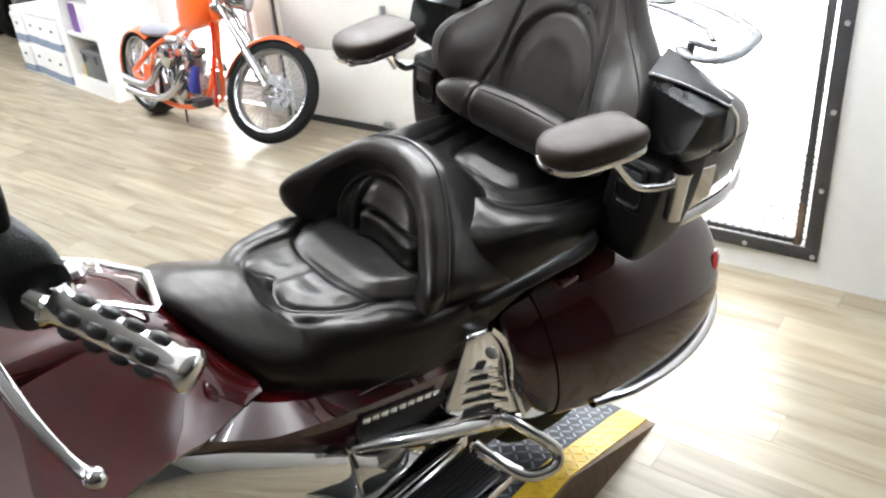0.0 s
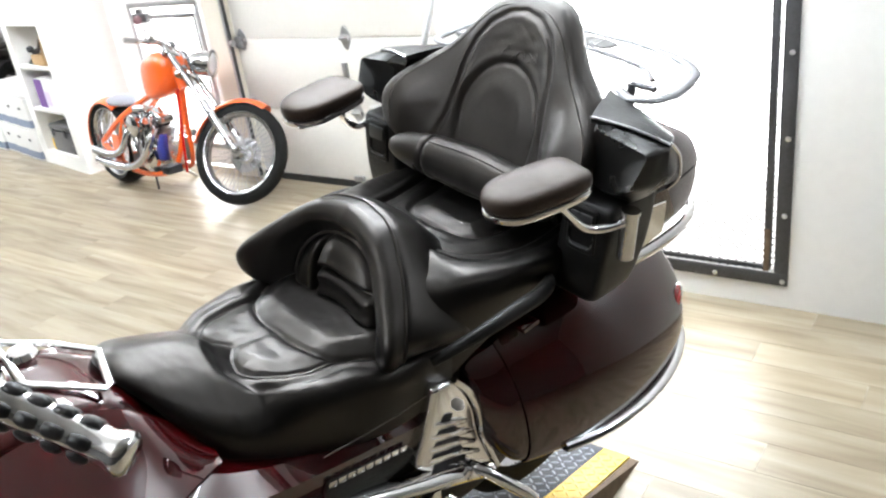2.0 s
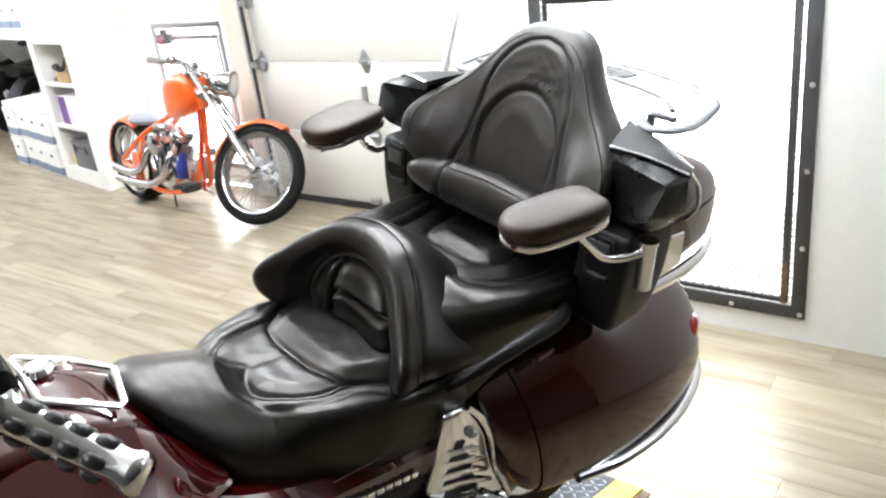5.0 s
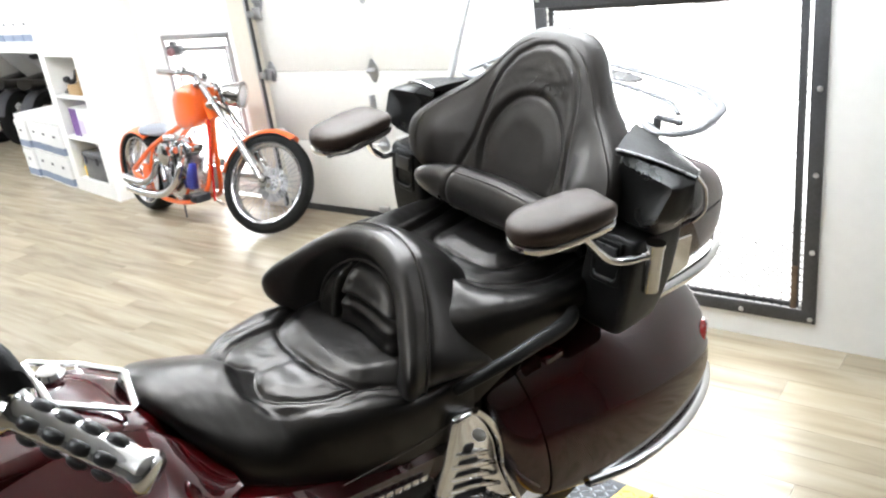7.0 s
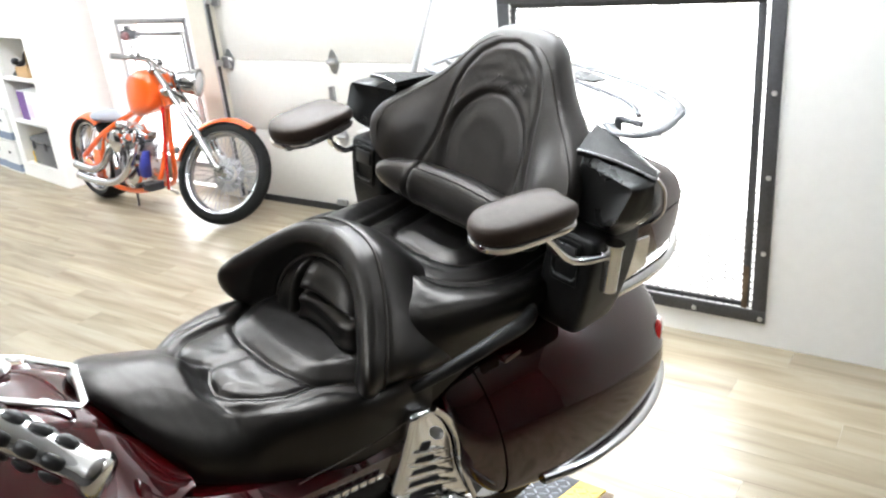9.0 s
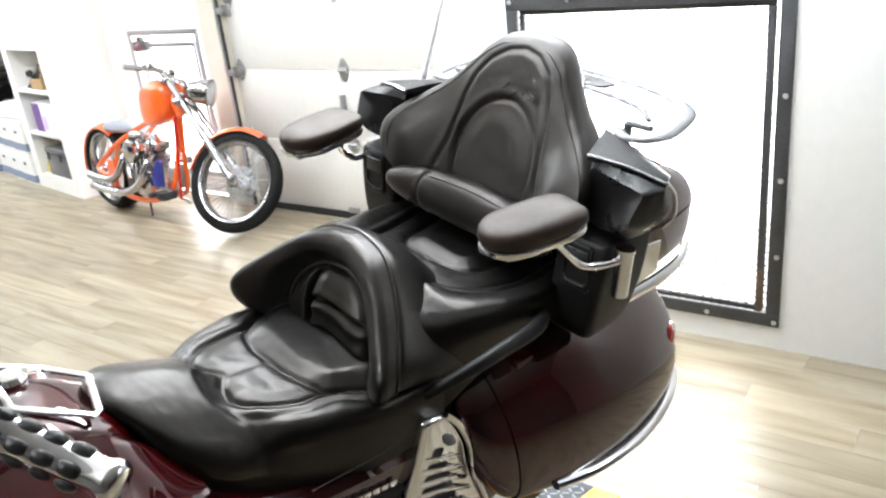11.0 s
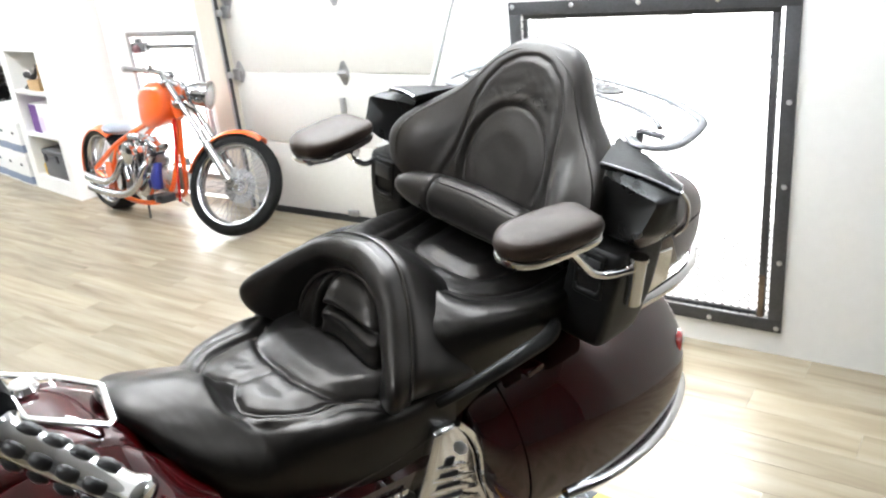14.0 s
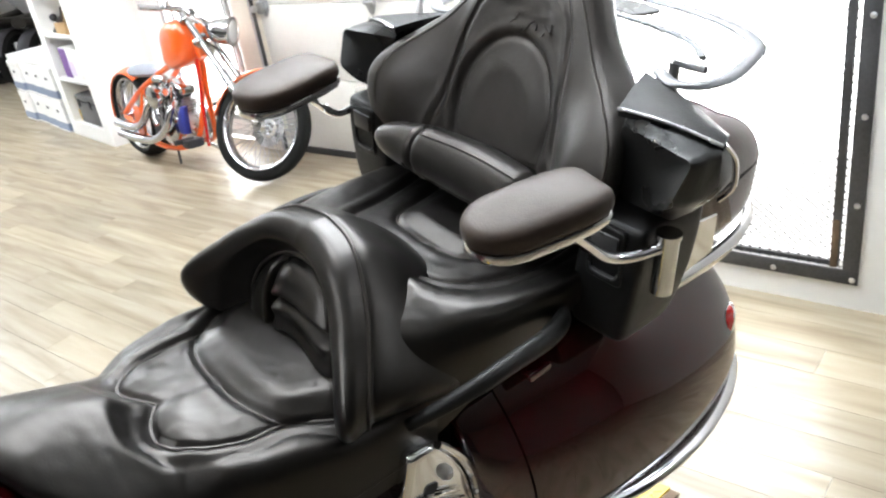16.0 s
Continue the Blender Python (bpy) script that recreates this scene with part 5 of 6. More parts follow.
fairing = part("fairing", Geo().loft([(-1.75, 0, 0.78, 0.10, 0.12, 2.6), (-1.66, 0, 0.80, 0.26, 0.24, 3.2), (-1.45, 0, 0.78, 0.38, 0.30, 4.5), (-1.25, 0, 0.66, 0.37, 0.23, 4.0), (-1.08, 0, 0.585, 0.29, 0.165, 3.4), (-0.92, 0, 0.600, 0.230, 0.125, 3.4), (-0.82, 0, 0.625, 0.19, 0.09, 3.4)], 40, 60), PAINT, bike, "maroon front fairing", 50)
part("leg_shield", leg_shield(), PAINT, fairing, "maroon side panel of the fairing", 50)
part("leg_shield", mirrored(leg_shield()), PAINT, fairing, "maroon side panel of the fairing", 50)
part("dash_panel", Geo().box(-0.26, 0.26, -1.42, -1.26, 0.98, 1.12, 0.03, 3), PLASTIC, fairing, "black instrument panel")

# handlebar
bar = part("handlebar", Geo().tube([(0.37, -1.045, 1.207), (0.30, -1.09, 1.225), (0.18, -1.18, 1.18), (0.06, -1.22, 1.10), (-0.06, -1.22, 1.10), (-0.18, -1.18, 1.18), (-0.30, -1.09, 1.225), (-0.37, -1.045, 1.207)], 0.013, 10, 40), CHROME, bike, "chrome handlebar", 60)
for side in (1, -1):
    fl = (lambda q: q) if side > 0 else mirrored
    a, b = Vector((0.365, -1.043, 1.208)), Vector((0.488, -0.965, 1.160))
    d = (b - a).normalized()
    q = d.to_track_quat("Z", "Y").to_matrix().to_4x4()
    q.translation = a
    L = (b - a).length
    grip = part("grip", fl(Geo().lathe([(0.0, 0), (0.024, 0.0), (0.026, 0.006), (0.019, 0.014), (0.0185, L - 0.018), (0.022, L - 0.010), (0.023, L - 0.002), (0.018, L + 0.004), (0.0, L + 0.005)], q, 24)), CHROME, bar, "chrome grip with black rubber pads", 50)
    for r in range(5):
        for c in range(4):
            m = q @ Matrix.Rotation(r * math.tau / 5, 4, "Z") @ pose(0.0165, 0, 0.030 + 0.027 * c)
            part("grip_pad", fl(Geo().loft([(-0.0115, 0, 0, 0.0015, 0.003, 2), (-0.009, 0.002, 0, 0.004, 0.006, 2), (0.0, 0.003, 0, 0.0055, 0.0075, 2), (0.009, 0.002, 0, 0.004, 0.006, 2), (0.0115, 0, 0, 0.0015, 0.003, 2)], 10, 12, "z", m)), RUBBER_PAD, bar, "")
    part("switch_housing", fl(Geo().loft([(0.24, -1.10, 1.235, 0.028, 0.034, 3.5), (0.27, -1.085, 1.235, 0.040, 0.048, 4), (0.33, -1.06, 1.222, 0.038, 0.045, 4), (0.358, -1.048, 1.212, 0.030, 0.034, 3.5)], 14, 24, "x")), PLASTIC, bar, "black switch housing", 50)
    part("reservoir", fl(Geo().loft([(1.255, 0.285, -1.075, 0.035, 0.030, 4), (1.30, 0.285, -1.075, 0.037, 0.032, 4), (1.325, 0.285, -1.075, 0.035, 0.030, 4)], 8, 24, "z")), PLASTIC, bar, "black fluid reservoir", 50)
    part("lever", fl(Geo().tube([(0.30, -1.125, 1.195), (0.36, -1.11, 1.165), (0.42, -1.10, 1.135), (0.47, -1.085, 1.105), (0.492, -1.076, 1.098)], [0.010, 0.009, 0.007, 0.006, 0.009], 10, 24, flat=0.7).lathe([(0, -0.010), (0.008, -0.008), (0.0115, 0.0), (0.008, 0.008), (0, 0.010)], pose(0.494, -1.075, 1.098), 16)), CHROME, bar, "polished clutch lever", 60)


def road_wheel(y, z, r, w, name):
    m = Matrix.Translation((0, y, z)) @ Matrix.Rotation(radians(90), 4, "Y")
    t = part(name, Geo().lathe([(r - 0.10, -w * 0.42), (r - 0.05, -w * 0.5), (r - 0.012, -w * 0.36), (r, 0), (r - 0.012, w * 0.36), (r - 0.05, w * 0.5), (r - 0.10, w * 0.42)], m, 48, closed=True), RUBBER, bike, "black road tyre", 60)
    part("rim", Geo().lathe([(0.03, -0.05), (0.06, -0.03), (r - 0.12, -0.03), (r - 0.098, -w * 0.42), (r - 0.098, w * 0.42), (r - 0.12, 0.03), (0.06, 0.03), (0.03, 0.05)], m, 40, closed=True), ALLOY, t, "alloy rim")


road_wheel(0.22, 0.215, 0.315, 0.17, "rear_wheel")
road_wheel(-1.48, 0.215, 0.315, 0.13, "front_wheel")
part("front_fender", Geo().loft([(-1.80, 0, 0.40, 0.04, 0.03, 2.4), (-1.70, 0, 0.50, 0.085, 0.05, 3), (-1.48, 0, 0.555, 0.095, 0.05, 3), (-1.25, 0, 0.48, 0.085, 0.05, 3), (-1.17, 0, 0.40, 0.05, 0.03, 2.4)], 24, 24), PAINT, bike, "maroon front mudguard")
for s in (1, -1):
    part("fork_leg", Geo().tube([(s * 0.11, -1.48, 0.21), (s * 0.11, -1.36, 0.60)], 0.026, 14), CHROME, bike, "fork leg")
part("engine_block", Geo().box(-0.24, 0.24, -1.05, -0.45, 0.16, 0.50, 0.05, 3), ALLOY, bike, "alloy flat engine")
part("side_stand", Geo().tube([(0.16, -0.55, 0.16), (0.30, -0.50, -0.03)], 0.013, 10).box(0.27, 0.33, -0.53, -0.47, -0.045, -0.03, 0.004), CHROME, bike, "side stand")

# low steel ramp that the bike stands on
RAMP = pose(-0.924, 1.507, 0.0, 0, 0, -1.87)
RAMP_H, RAMP_END = 0.13, 0.487
ramp = thing("steel_ramp", "low diamond-plate ramp with yellow painted edges", "ramp", RAMP)


def slab(x0, x1, h):
    prof = [(-2.3, 0.0), (-2.1, h), (0.0, h), (RAMP_END, 0.008), (RAMP_END, 0.0)]
    g = Geo()
    vs = [(x0, y, z) for y, z in prof] + [(x1, y, z) for y, z in prof]
    n = len(prof)
    return g.add(vs, [tuple(range(n))[::-1], tuple(range(n, 2 * n))] + [(k, (k + 1) % n, n + (k + 1) % n, n + k) for k in range(n)])


part("deck", slab(-0.53, -0.001, RAMP_H), STAMPED, ramp, "dark diamond-plate deck")
part("edge_strip", slab(0.0, 0.090, RAMP_H + 0.001), YELLOW, ramp, "yellow painted diamond-plate edge")
part("edge_strip", slab(-0.621, -0.531, RAMP_H + 0.001), YELLOW, ramp, "yellow painted diamond-plate edge")


def treads(x0, x1, h):
    """Raised lozenges of diamond plate, crossing each other in turn."""
    g = Geo()
    for r in range(28):
        for q in range(int((x1 - x0) / 0.029)):
            x, y = x0 + 0.016 + 0.029 * q, -0.34 + 0.029 * r
            if y > RAMP_END - 0.015:
                continue
            z = h if y < 0 else h + (0.008 - h) * y / RAMP_END
            tilt = 0 if y < 0 else math.degrees(math.atan2(0.008 - h, RAMP_END))
            m = Matrix.Translation((x, y, z)) @ pose(0, 0, 0, tilt) @ pose(0, 0, 0, 0, 0, 45 if (r + q) % 2 else -45)
            g.loft([(-0.0145, 0, 0, 0.0012, 0.0008, 2), (-0.007, 0, 0, 0.0040, 0.0024, 2), (0.007, 0, 0, 0.0040, 0.0024, 2), (0.0145, 0, 0, 0.0012, 0.0008, 2)], 5, 6, "x", m)
    return g


tagged(part("tread_pattern", treads(-0.30, 0.0, RAMP_H), TREAD, ramp, "worn bright treads"), kind="stuff")
tagged(part("tread_pattern", treads(0.0, 0.090, RAMP_H + 0.001), YELLOW, ramp), kind="stuff")
part("ramp_side", Geo().add([(0.091, -2.1, 0.0), (0.091, RAMP_END, 0.0), (0.091, 0.0, RAMP_H - 0.002), (0.091, -2.1, RAMP_H - 0.002), (0.118, -2.1, 0.0), (0.122, RAMP_END, 0.0), (0.096, 0.0, RAMP_H - 0.002), (0.096, -2.1, RAMP_H - 0.002)], [(0, 1, 2, 3), (4, 7, 6, 5), (0, 4, 5, 1), (1, 5, 6, 2), (2, 6, 7, 3), (3, 7, 4, 0)]), RUST, ramp, "worn bare steel side")

# ---- the orange chopper ----
# own axes: x forward, y to its left, z up, the origin under the rear axle
CHOP = pose(-5.63, 3.45, 0.0, -4, 0, -4) @ Matrix.Scale(1.045, 4) @ Matrix.Scale(0.90, 4, (1, 0, 0))
chop = thing("chopper", "orange custom chopper with chrome engine and spoked wheels", "motorcycle", CHOP)


def spoked(m, r, w, parent, name, spokes):
    t = part(name, Geo().lathe([(r - 0.075, -w * 0.38), (r - 0.04, -w * 0.5), (r - 0.008, -w * 0.33), (r, 0), (r - 0.008, w * 0.33), (r - 0.04, w * 0.5), (r - 0.075, w * 0.38)], m, 56, closed=True), RUBBER, parent, "black tyre", 60)
    part("rim", Geo().lathe([(r - 0.092, -w * 0.25), (r - 0.073, -w * 0.42), (r - 0.066, -w * 0.42), (r - 0.080, 0), (r - 0.066, w * 0.42), (r - 0.073, w * 0.42), (r - 0.092, w * 0.25)], m, 56, closed=True), DIM_CHROME, t, "polished rim", 50)
    part("hub", Geo().lathe([(0.0, -w * 0.75), (0.03, -w * 0.75), (0.045, -w * 0.5), (0.028, -w * 0.3), (0.028, w * 0.3), (0.045, w * 0.5), (0.03, w * 0.75), (0.0, w * 0.75)], m, 20), DIM_CHROME, t, "chrome hub")
    part("brake_disc", Geo().lathe([(0.06, -w * 0.66), (0.115, -w * 0.66), (0.115, -w * 0.62), (0.06, -w * 0.62)], m, 40, closed=True), ALLOY, t, "steel brake disc")
    g = Geo()
    for k in range(spokes):
        a = k * math.tau / spokes
        b = a + (0.5 if k % 2 else -0.5)
        s = (1 if k % 4 < 2 else -1) * w * 0.45
        g.tube([m @ Vector((0.042 * math.cos(b), 0.042 * math.sin(b), s)), m @ Vector(((r - 0.085) * math.cos(a), (r - 0.085) * math.sin(a), s * 0.2))], 0.0019, 5, cap=False)
    part("spokes", g, SPOKE_STEEL, t, "thin chrome spokes")
    return t


AXLE = Matrix.Rotation(radians(90), 4, "X")
spoked(Matrix.Translation((0, 0, 0.32)) @ AXLE, 0.32, 0.19, chop, "rear_wheel", 32)


def fender(cx, cz, r, a0, a1, w, m=ID, n=22):
    """A bent sheet over a wheel, rolled at its edges."""
    outer, inner = [], []
    for k in range(n):
        a = radians(a0 + (a1 - a0) * k / (n - 1))
        ro, ri = [], []
        for j in range(11):
            u = -1 + j / 5
            drop = 0.030 * abs(u) ** 2.6
            ro.append(m @ Vector((cx + (r - drop) * math.cos(a), u * w / 2, cz + (r - drop) * math.sin(a))))
            ri.append(m @ Vector((cx + (r - drop - 0.006) * math.cos(a), u * w / 2 * 0.985, cz + (r - drop - 0.006) * math.sin(a))))
        outer.append(ro + ri[::-1])
    return Geo().grid(outer, wrap_v=True, cap=True)


part("rear_fender", fender(0, 0.31, 0.336, 58, 186, 0.20), ORANGE, chop, "orange rear fender", 60)
NECK = Vector((1.03, 0, 0.80))
for s in (1, -1):
    part("frame_rail", Geo().tube([(0.98, s * 0.02, 0.79), (0.62, s * 0.06, 0.66), (0.30, s * 0.11, 0.52), (0.0, s * 0.135, 0.34)], 0.019, 12, 26), ORANGE, chop, "orange frame tube", 60)
    part("frame_rail", Geo().tube([(0.0, s * 0.135, 0.32), (0.35, s * 0.12, 0.155), (0.72, s * 0.10, 0.15), (0.90, s * 0.06, 0.24), (0.985, s * 0.02, 0.50), (1.02, s * 0.02, 0.74)], 0.018, 12, 34), ORANGE, chop, "orange frame tube", 60)
    part("seat_stay", Geo().tube([(0.33, s * 0.11, 0.53), (0.22, s * 0.125, 0.30), (0.20, s * 0.12, 0.19)], 0.014, 10, 12), ORANGE, chop, "orange frame tube", 60)
part("steering_neck", Geo().tube([(1.00, 0, 0.87), (1.07, 0, 0.74)], 0.032, 16), ORANGE, chop)
part("fuel_tank", Geo().loft([(0.66, 0, 0.735, 0.03, 0.02, 2.2), (0.685, 0, 0.765, 0.075, 0.085, 3.2), (0.72, 0, 0.795, 0.10, 0.130, 3.6), (0.80, 0, 0.815, 0.115, 0.150, 3.8), (0.90, 0, 0.835, 0.115, 0.145, 3.8), (0.97, 0, 0.85, 0.105, 0.120, 3.4), (1.005, 0, 0.86, 0.08, 0.08, 2.8), (1.02, 0, 0.86, 0.03, 0.03, 2.2)], 34, 32, "x"), ORANGE, chop, "glossy orange fuel tank", 60)
part("tank_cap", Geo().lathe([(0, 0), (0.03, 0), (0.032, 0.012), (0, 0.018)], pose(0.84, 0, 0.955), 18), DIM_CHROME, chop)
solo = part("solo_seat", Geo().lathe([(0, 0.0), (0.09, 0.0), (0.122, 0.012), (0.13, 0.03), (0.118, 0.046), (0.07, 0.055), (0, 0.058)], pose(0.20, 0, 0.60, 0, 8), 32), material("grey_vinyl", (0.22, 0.24, 0.28), 0.45, vary=0.1), chop, "blue-grey round solo seat", 60)
for s in (1, -1):
    part("seat_spring", Geo().tube([(0.13 + 0.018 * math.cos(k * 1.1), s * 0.06 + 0.018 * math.sin(k * 1.1), 0.53 + 0.0025 * k) for k in range(32)], 0.004, 6), DIM_CHROME, solo, "chrome seat spring")
for k, (p, q, r) in enumerate((((0.50, -0.13, 0.50), (0.70, -0.13, 0.53), 0.035), ((0.52, -0.10, 0.60), (0.68, -0.10, 0.61), 0.030), ((0.44, -0.12, 0.40), (0.50, -0.15, 0.30), 0.030), ((0.76, -0.10, 0.40), (0.83, -0.11, 0.33), 0.028))):
    part("engine_fitting", Geo().tube([p, [(a + b) / 2 for a, b in zip(p, q)], q], [r * 0.8, r, r * 0.7], 14), DIM_CHROME, chop, "chrome engine fitting", 50)
for k in range(4):
    part("pushrod", Geo().tube([(0.56 + 0.03 * k, -0.125, 0.30), (0.48 + 0.08 * k, -0.095, 0.56)], 0.008, 8), DIM_CHROME, chop)
part("down_tube", Geo().tube([(1.04, -0.03, 0.74), (1.02, -0.05, 0.45), (1.0, -0.06, 0.18)], 0.010, 10, 16), RED_LENS, chop, "red down tube")
part("oil_tank", Geo().loft([(-0.12, 0.27, 0.42, 0.085, 0.075, 3), (0.0, 0.27, 0.42, 0.095, 0.085, 3), (0.12, 0.27, 0.42, 0.085, 0.075, 3)], 10, 24, "x", pose(0.0, 0.0, 0, 0, 0, 0) @ Matrix(((0, 1, 0, 0), (1, 0, 0, 0), (0, 0, 1, 0), (0, 0, 0, 1)))), DIM_CHROME, chop, "chrome oil tank", 60)
part("side_panel", Geo().loft([(0.13, 0.22, 0.30, 0.05, 0.10, 4), (0.15, 0.22, 0.30, 0.055, 0.11, 4)], 4, 20, "x", Matrix(((0, 1, 0, 0), (-1, 0, 0, 0), (0, 0, 1, 0), (0, 0, 0, 1)))), ORANGE, chop)
engine = part("crankcase", Geo().loft([(-0.11, 0.60, 0.26, 0.10, 0.085, 2.6), (-0.09, 0.60, 0.26, 0.145, 0.115, 2.8), (0.09, 0.60, 0.26, 0.145, 0.115, 2.8), (0.11, 0.60, 0.26, 0.10, 0.085, 2.6)], 12, 28, "x", Matrix(((0, 1, 0, 0), (1, 0, 0, 0), (0, 0, 1, 0), (0, 0, 0, 1)))), ALLOY, chop, "polished alloy crankcase", 50)
part("cam_cover", Geo().lathe([(0.0, 0.145), (0.05, 0.145), (0.085, 0.135), (0.09, 0.11), (0.09, 0.09)], Matrix.Translation((0.66, 0, 0.27)) @ AXLE, 28), DIM_CHROME, engine, "chrome cam cover")
# Gearbox and cylinder cores coloured dark for the shade in the engine's gaps.
part("gearbox", Geo().box(0.32, 0.50, -0.10, 0.10, 0.16, 0.34, 0.03, 3), GREY_PLASTIC, engine, "gearbox coloured dark grey for shade in the engine")
for k, tilt in enumerate((-24, 24)):
    m = Matrix.Translation((0.60, 0.0, 0.32)) @ Matrix.Rotation(radians(tilt), 4, "Y")
    cyl = part("cylinder", Geo().lathe([(0, 0.02), (0.062, 0.02), (0.062, 0.21), (0, 0.21)], m, 24), DARK, chop, "finned cylinder, its core coloured dark for shade between the fins")
    for f in range(9):
        part("fin", Geo().lathe([(0.05, 0.045 + 0.018 * f), (0.100 + 0.003 * (f % 2), 0.045 + 0.018 * f), (0.100, 0.051 + 0.018 * f), (0.05, 0.051 + 0.018 * f)], m, 24, closed=True), ALLOY, cyl)
    part("rocker_box", Geo().box(-0.075, 0.075, -0.06, 0.06, 0.212, 0.275, 0.02, 3, m), DIM_CHROME, cyl, "chrome rocker box")
    part("pushrod_tube", Geo().tube([m @ Vector((0.03, -0.085, 0.0)), m @ Vector((0.02, -0.07, 0.22))], 0.010, 10), DIM_CHROME, cyl)
part("air_cleaner", Geo().lathe([(0, 0.20), (0.05, 0.20), (0.078, 0.185), (0.08, 0.15), (0.06, 0.12)], Matrix.Translation((0.60, 0, 0.50)) @ AXLE, 28), DIM_CHROME, chop, "round chrome air cleaner")
part("exhaust_pipe", Geo().tube([(0.73, -0.09, 0.46), (0.76, -0.15, 0.42), (0.70, -0.19, 0.30), (0.52, -0.20, 0.215), (0.24, -0.20, 0.20), (0.0, -0.20, 0.215)], [0.022, 0.024, 0.025, 0.028, 0.031, 0.031], 14, 44), DIM_CHROME, chop, "chrome exhaust pipe", 60)
part("exhaust_pipe", Geo().tube([(0.47, -0.09, 0.47), (0.45, -0.15, 0.44), (0.40, -0.185, 0.34), (0.30, -0.195, 0.285), (0.16, -0.20, 0.275), (-0.02, -0.20, 0.29)], [0.022, 0.024, 0.025, 0.028, 0.031, 0.031], 14, 44), DIM_CHROME, chop, "chrome exhaust pipe", 60)
part("primary_cover", Geo().loft([(0.28, 0.16, 0.27, 0.03, 0.08, 3), (0.45, 0.17, 0.27, 0.04, 0.11, 3), (0.68, 0.17, 0.26, 0.03, 0.09, 3)], 14, 20, "x"), DIM_CHROME, chop, "chrome primary cover")
part("forward_control", Geo().box(0.90, 1.00, -0.20, -0.08, 0.19, 0.25, 0.015).tube([(0.95, -0.10, 0.22), (1.0, -0.24, 0.25)], 0.012, 10), DARK, chop, "black forward foot control")
part("foot_peg", Geo().tube([(0.96, -0.14, 0.245), (0.96, -0.27, 0.25)], 0.018, 12), RUBBER_PAD, chop)
part("oil_filter_cloth", Geo().loft([(0.26, 0.80, -0.10, 0.05, 0.03, 2.6), (0.34, 0.82, -0.11, 0.055, 0.03, 2.6), (0.44, 0.85, -0.10, 0.035, 0.02, 2.6)], 10, 18, "z"), BLUE, chop, "dark blue rag tied to the frame")
part("side_stand", Geo().tube([(0.50, 0.12, 0.15), (0.56, 0.26, 0.02)], 0.012, 10), DIM_CHROME, chop)
part("jiffy_foot", Geo().tube([(0.62, -0.10, 0.15), (0.64, -0.11, 0.03)], 0.008, 8), DARK, chop)

# front end, turned to the left
AX = Vector((0.55, 0, -0.62)).normalized()
TURN = Matrix.Translation(NECK) @ Matrix.Rotation(radians(-35), 4, AX) @ Matrix.Translation(-NECK)
HUB = Vector((1.56, 0, 0.335))
for s in (1, -1):
    top, low, hub = Vector((0.945, s * 0.095, 1.00)), Vector((1.32, s * 0.095, 0.615)), Vector((1.56, s * 0.095, 0.345))
    leg = part("fork_tube", Geo().tube([TURN @ top, TURN @ low], 0.021, 14), DIM_CHROME, chop, "long chrome fork tube")
    part("fork_slider", Geo().tube([TURN @ (low - (hub - low) * 0.05), TURN @ low, TURN @ (low + (hub - low) * 0.5), TURN @ hub], [0.027, 0.029, 0.028, 0.024], 14), ALLOY, leg, "polished fork slider")
part("triple_clamp", Geo().prism(rounded([(-0.13, -0.03), (0.13, -0.03), (0.13, 0.03), (-0.13, 0.03)], 0.02), -0.015, 0.015, TURN @ Matrix.Translation((0.985, 0, 0.945)) @ Matrix.Rotation(radians(-41), 4, "Y") @ Matrix.Rotation(radians(90), 4, "Z"), 0.004), DIM_CHROME, chop)
part("triple_clamp", Geo().prism(rounded([(-0.13, -0.03), (0.13, -0.03), (0.13, 0.03), (-0.13, 0.03)], 0.02), -0.015, 0.015, TURN @ Matrix.Translation((1.10, 0, 0.815)) @ Matrix.Rotation(radians(-41), 4, "Y") @ Matrix.Rotation(radians(90), 4, "Z"), 0.004), DIM_CHROME, chop)
spoked(TURN @ Matrix.Translation(HUB) @ AXLE, 0.335, 0.095, chop, "front_wheel", 60)
part("front_fender", fender(1.56, 0.335, 0.362, 62, 172, 0.115, TURN), ORANGE, chop, "orange front fender", 60)
hm = TURN @ Matrix.Translation((1.20, 0, 0.91)) @ Matrix.Rotation(radians(8), 4, "Z") @ Matrix.Rotation(radians(90), 4, "Y")
lamp = part("headlight", Geo().lathe([(0, -0.12), (0.03, -0.115), (0.065, -0.07), (0.083, 0.0), (0.088, 0.055), (0.092, 0.06), (0.092, 0.075), (0.082, 0.078)], hm, 32), DIM_CHROME, chop, "chrome bullet headlight", 50)
part("lens", Geo().lathe([(0.082, 0.070), (0.06, 0.085), (0.03, 0.092), (0, 0.094)], hm, 28), CLEAR, lamp, "clear lens")
part("headlight_bracket", Geo().tube([TURN @ Vector((1.05, 0, 0.88)), TURN @ Vector((1.16, 0, 0.86))], 0.016, 10), DIM_CHROME, lamp)
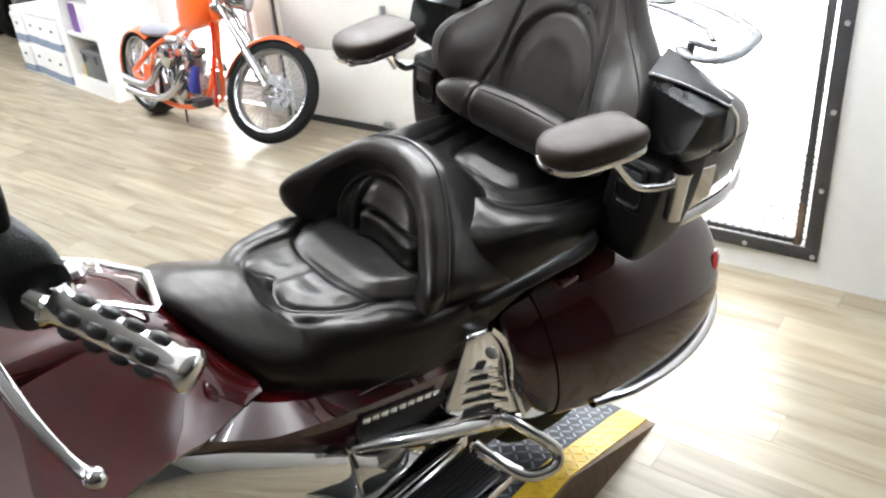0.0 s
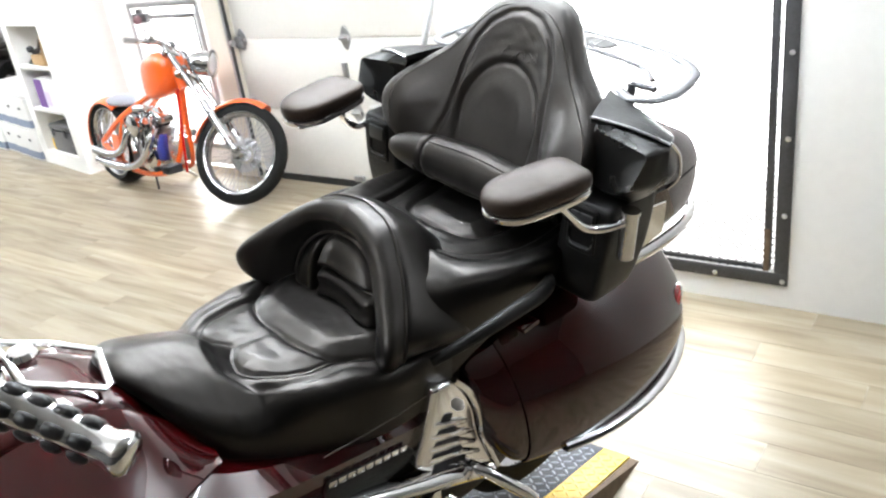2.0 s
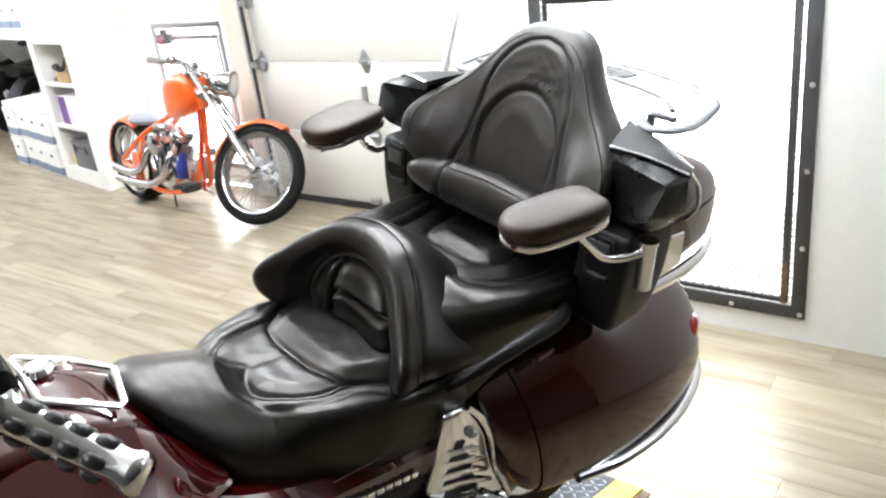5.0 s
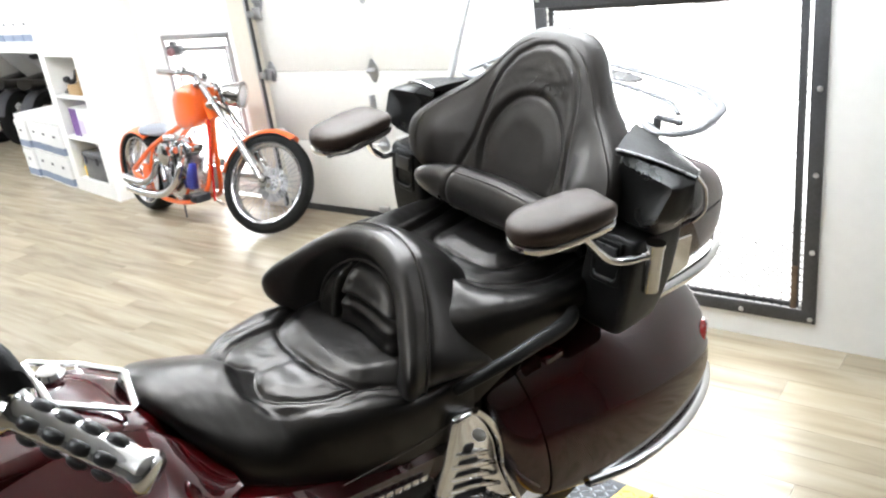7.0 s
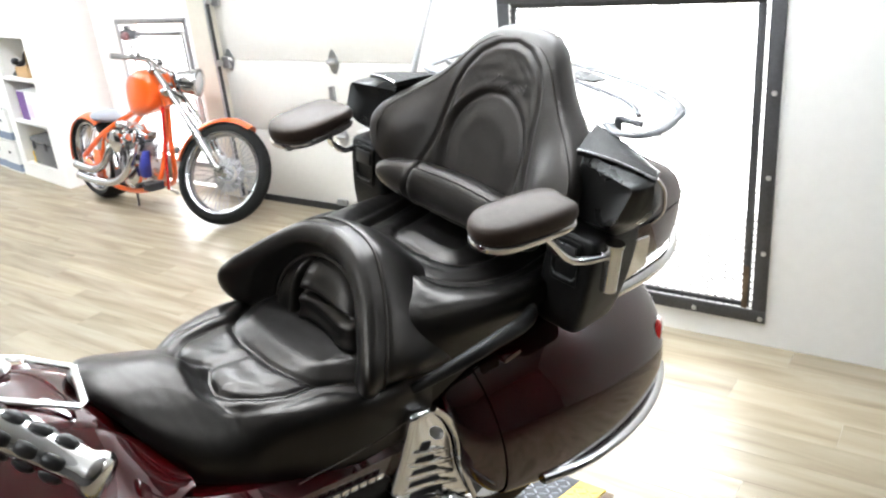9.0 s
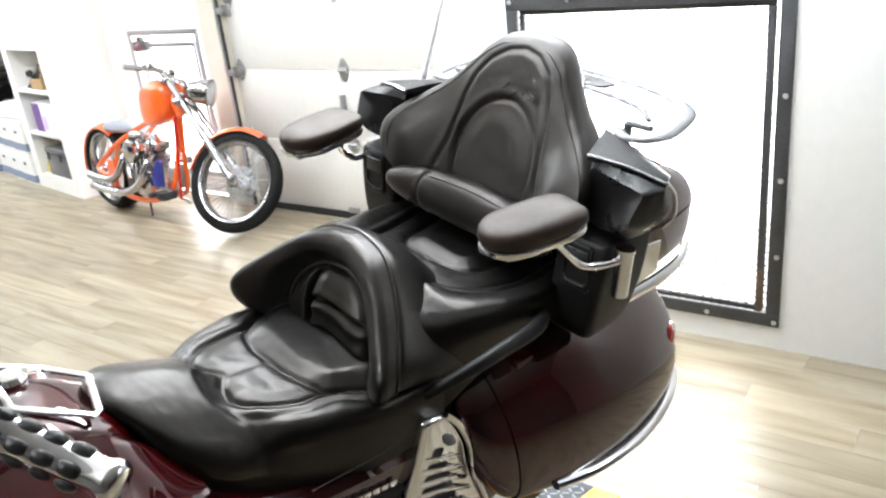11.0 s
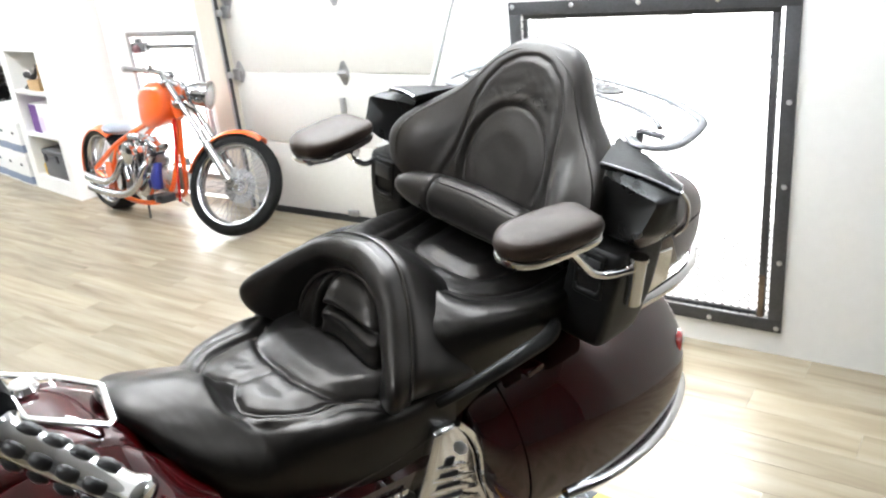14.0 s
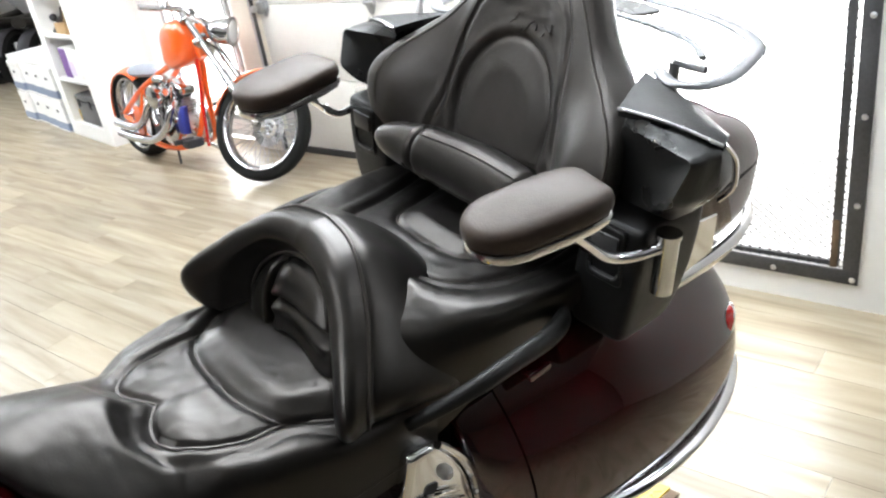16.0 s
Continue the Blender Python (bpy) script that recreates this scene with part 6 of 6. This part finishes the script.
for s in (1, -1):
    part("handlebar", Geo().tube([TURN @ Vector(p) for p in ((0.965, 0, 0.99), (0.96, s * 0.09, 1.00), (0.93, s * 0.17, 0.995), (0.88, s * 0.24, 0.980))], 0.0125, 10, 20), DIM_CHROME, chop, "chrome handlebar", 60)
    gp = [TURN @ Vector((0.89, s * 0.23, 0.982)), TURN @ Vector((0.82, s * 0.325, 0.962))]
    part("hand_grip", Geo().tube(gp, 0.018, 14), GALV, chop, "ribbed grey metal grip")
    part("control_block", Geo().box(-0.025, 0.025, -0.03, 0.03, -0.022, 0.03, 0.008, m=TURN @ Matrix.Translation((0.91, s * 0.20, 1.000))), DIM_CHROME, chop)
    part("hand_lever", Geo().tube([TURN @ Vector((0.95, s * 0.22, 0.975)), TURN @ Vector((0.90, s * 0.33, 0.950))], 0.006, 8), DIM_CHROME, chop)
part("riser", Geo().tube([TURN @ Vector((0.975, 0, 0.95)), TURN @ Vector((0.962, 0, 1.00))], 0.022, 12), DIM_CHROME, chop)
part("speedometer", Geo().lathe([(0, 0), (0.035, 0), (0.038, 0.03), (0, 0.035)], TURN @ pose(0.95, 0, 1.005, 0, -30), 18), DIM_CHROME, chop)
part("brake_hose", Geo().tube([TURN @ Vector(p) for p in ((0.90, -0.22, 1.00), (1.10, -0.14, 0.98), (1.22, -0.08, 0.80), (1.38, -0.09, 0.55), (1.52, -0.08, 0.40))], 0.005, 8, 30), DARK, chop)


# ---- dark motorcycles in the room beyond the pass-through ----
def cruiser(x, y, turn):
    t = thing("cruiser", "black cruiser motorcycle in the room beyond the wall", "motorcycle", pose(x, y, 0, 0, 0, turn), "cruisers beyond the wall")
    for cx in (0.0, 1.6):
        part("wheel", Geo().lathe([(0.20, -0.06), (0.27, -0.075), (0.33, -0.03), (0.33, 0.03), (0.27, 0.075), (0.20, 0.06)], Matrix.Translation((cx, 0, 0.33)) @ AXLE, 28, closed=True), RUBBER, t)
        part("fender", fender(cx, 0.33, 0.37, 30, 165, 0.17), DARK, t)
    part("tank", Geo().loft([(0.65, 0, 0.78, 0.05, 0.05, 2.2), (0.85, 0, 0.84, 0.15, 0.12, 2.3), (1.1, 0, 0.86, 0.13, 0.10, 2.3), (1.2, 0, 0.86, 0.04, 0.04, 2.2)], 12, 18, "x"), DARK, t)
    part("seat", Geo().loft([(-0.2, 0, 0.78, 0.10, 0.06, 2.4), (0.2, 0, 0.72, 0.15, 0.06, 2.4), (0.65, 0, 0.74, 0.10, 0.05, 2.4)], 12, 18, "x"), LEATHER, t)
    part("engine", Geo().box(0.5, 1.0, -0.16, 0.16, 0.2, 0.62, 0.05, 2), ALLOY, t)
    part("fork", Geo().tube([(1.6, 0.09, 0.33), (1.27, 0.09, 1.0)], 0.025, 10).tube([(1.6, -0.09, 0.33), (1.27, -0.09, 1.0)], 0.025, 10), CHROME, t)
    part("handlebar", Geo().tube([(1.15, -0.40, 1.08), (1.25, -0.15, 1.05), (1.25, 0.15, 1.05), (1.15, 0.40, 1.08)], 0.014, 10, 16), CHROME, t)
    part("windscreen", Geo().loft([(0.98, 1.38, 0, 0.02, 0.20, 2.6), (1.25, 1.30, 0, 0.02, 0.23, 2.6), (1.42, 1.24, 0, 0.02, 0.16, 2.6)], 10, 18, "z"), CLEAR, t)
    part("headlight", Geo().lathe([(0, -0.08), (0.06, -0.06), (0.09, 0.04), (0.08, 0.06), (0, 0.07)], Matrix.Translation((1.42, 0, 0.88)) @ Matrix.Rotation(radians(90), 4, "Y"), 20), CHROME, t)


for cx in (-8.75, -9.4, -10.05, -10.7):
    cruiser(cx, 4.62, 112)

# small fitting outside the small window
t = thing("alarm_unit", "small grey and red fitting hung at the small window", "alarm", pose(-5.689, 3.985, 1.164))
part("housing", Geo().box(-0.09, 0.09, -0.02, 0.03, -0.03, 0.04, 0.012), GREY_PLASTIC, t)
part("bracket", Geo().box(-0.03, 0.03, -0.015, 0.02, 0.041, 0.075, 0.006), GREY_PLASTIC, t)
part("red_cover", Geo().lathe([(0, 0), (0.035, 0.0), (0.032, 0.03), (0.015, 0.045), (0, 0.046)], pose(0.0, -0.021, -0.005, 90), 16), material("dull_red_plastic", (0.20, 0.10, 0.11), 0.5, vary=0.1), t, "dull red cover")
part("lens", Geo().lathe([(0, 0), (0.045, 0.005), (0.035, 0.04), (0, 0.05)], pose(0.05, 0, -0.075), 16), CARD, t, "white lens")

# ---- floor planks ----
PL, PW = 1.22, 0.152


def plank_mesh(name, length):
    return mesh_of(name, Geo().box(0, length - 0.0008, 0, PW - 0.0008, -0.006, 0, 0.0005, 1), PLANK)


full = plank_mesh("plank", PL)
rnd = random.Random(5)
g = Geo()
count = 0
for row in range(-20, 47):
    y = -1.25 + row * PW
    right = 5.0 if y < YW else -2.22 if y < YG else -6.4
    top = min(y + PW, 6.0)
    if y < -4.2 or top - y < 0.05:
        continue
    x = -12.0 - (0.0, 0.41, 0.82, 0.2, 0.62, 1.02)[row % 6] - rnd.uniform(0.0, 0.1)
    while x < right:
        if x + PL > -9.6 and x + PL < min(1.0, right) and -0.6 < y < YG and count < 300:
            ob = new("plank", full)
            ob.location = (x, y, 0)
            ob.parent = floor
            count += 1
        else:
            a, b = max(x, -12.0), min(x + PL, right)
            if b - a > 0.01:
                g.box(a, b - 0.0008, y, top - 0.0008, -0.006, 0)
        x += PL
tagged(part("plank_rest", g, PLANK, floor), kind="stuff")
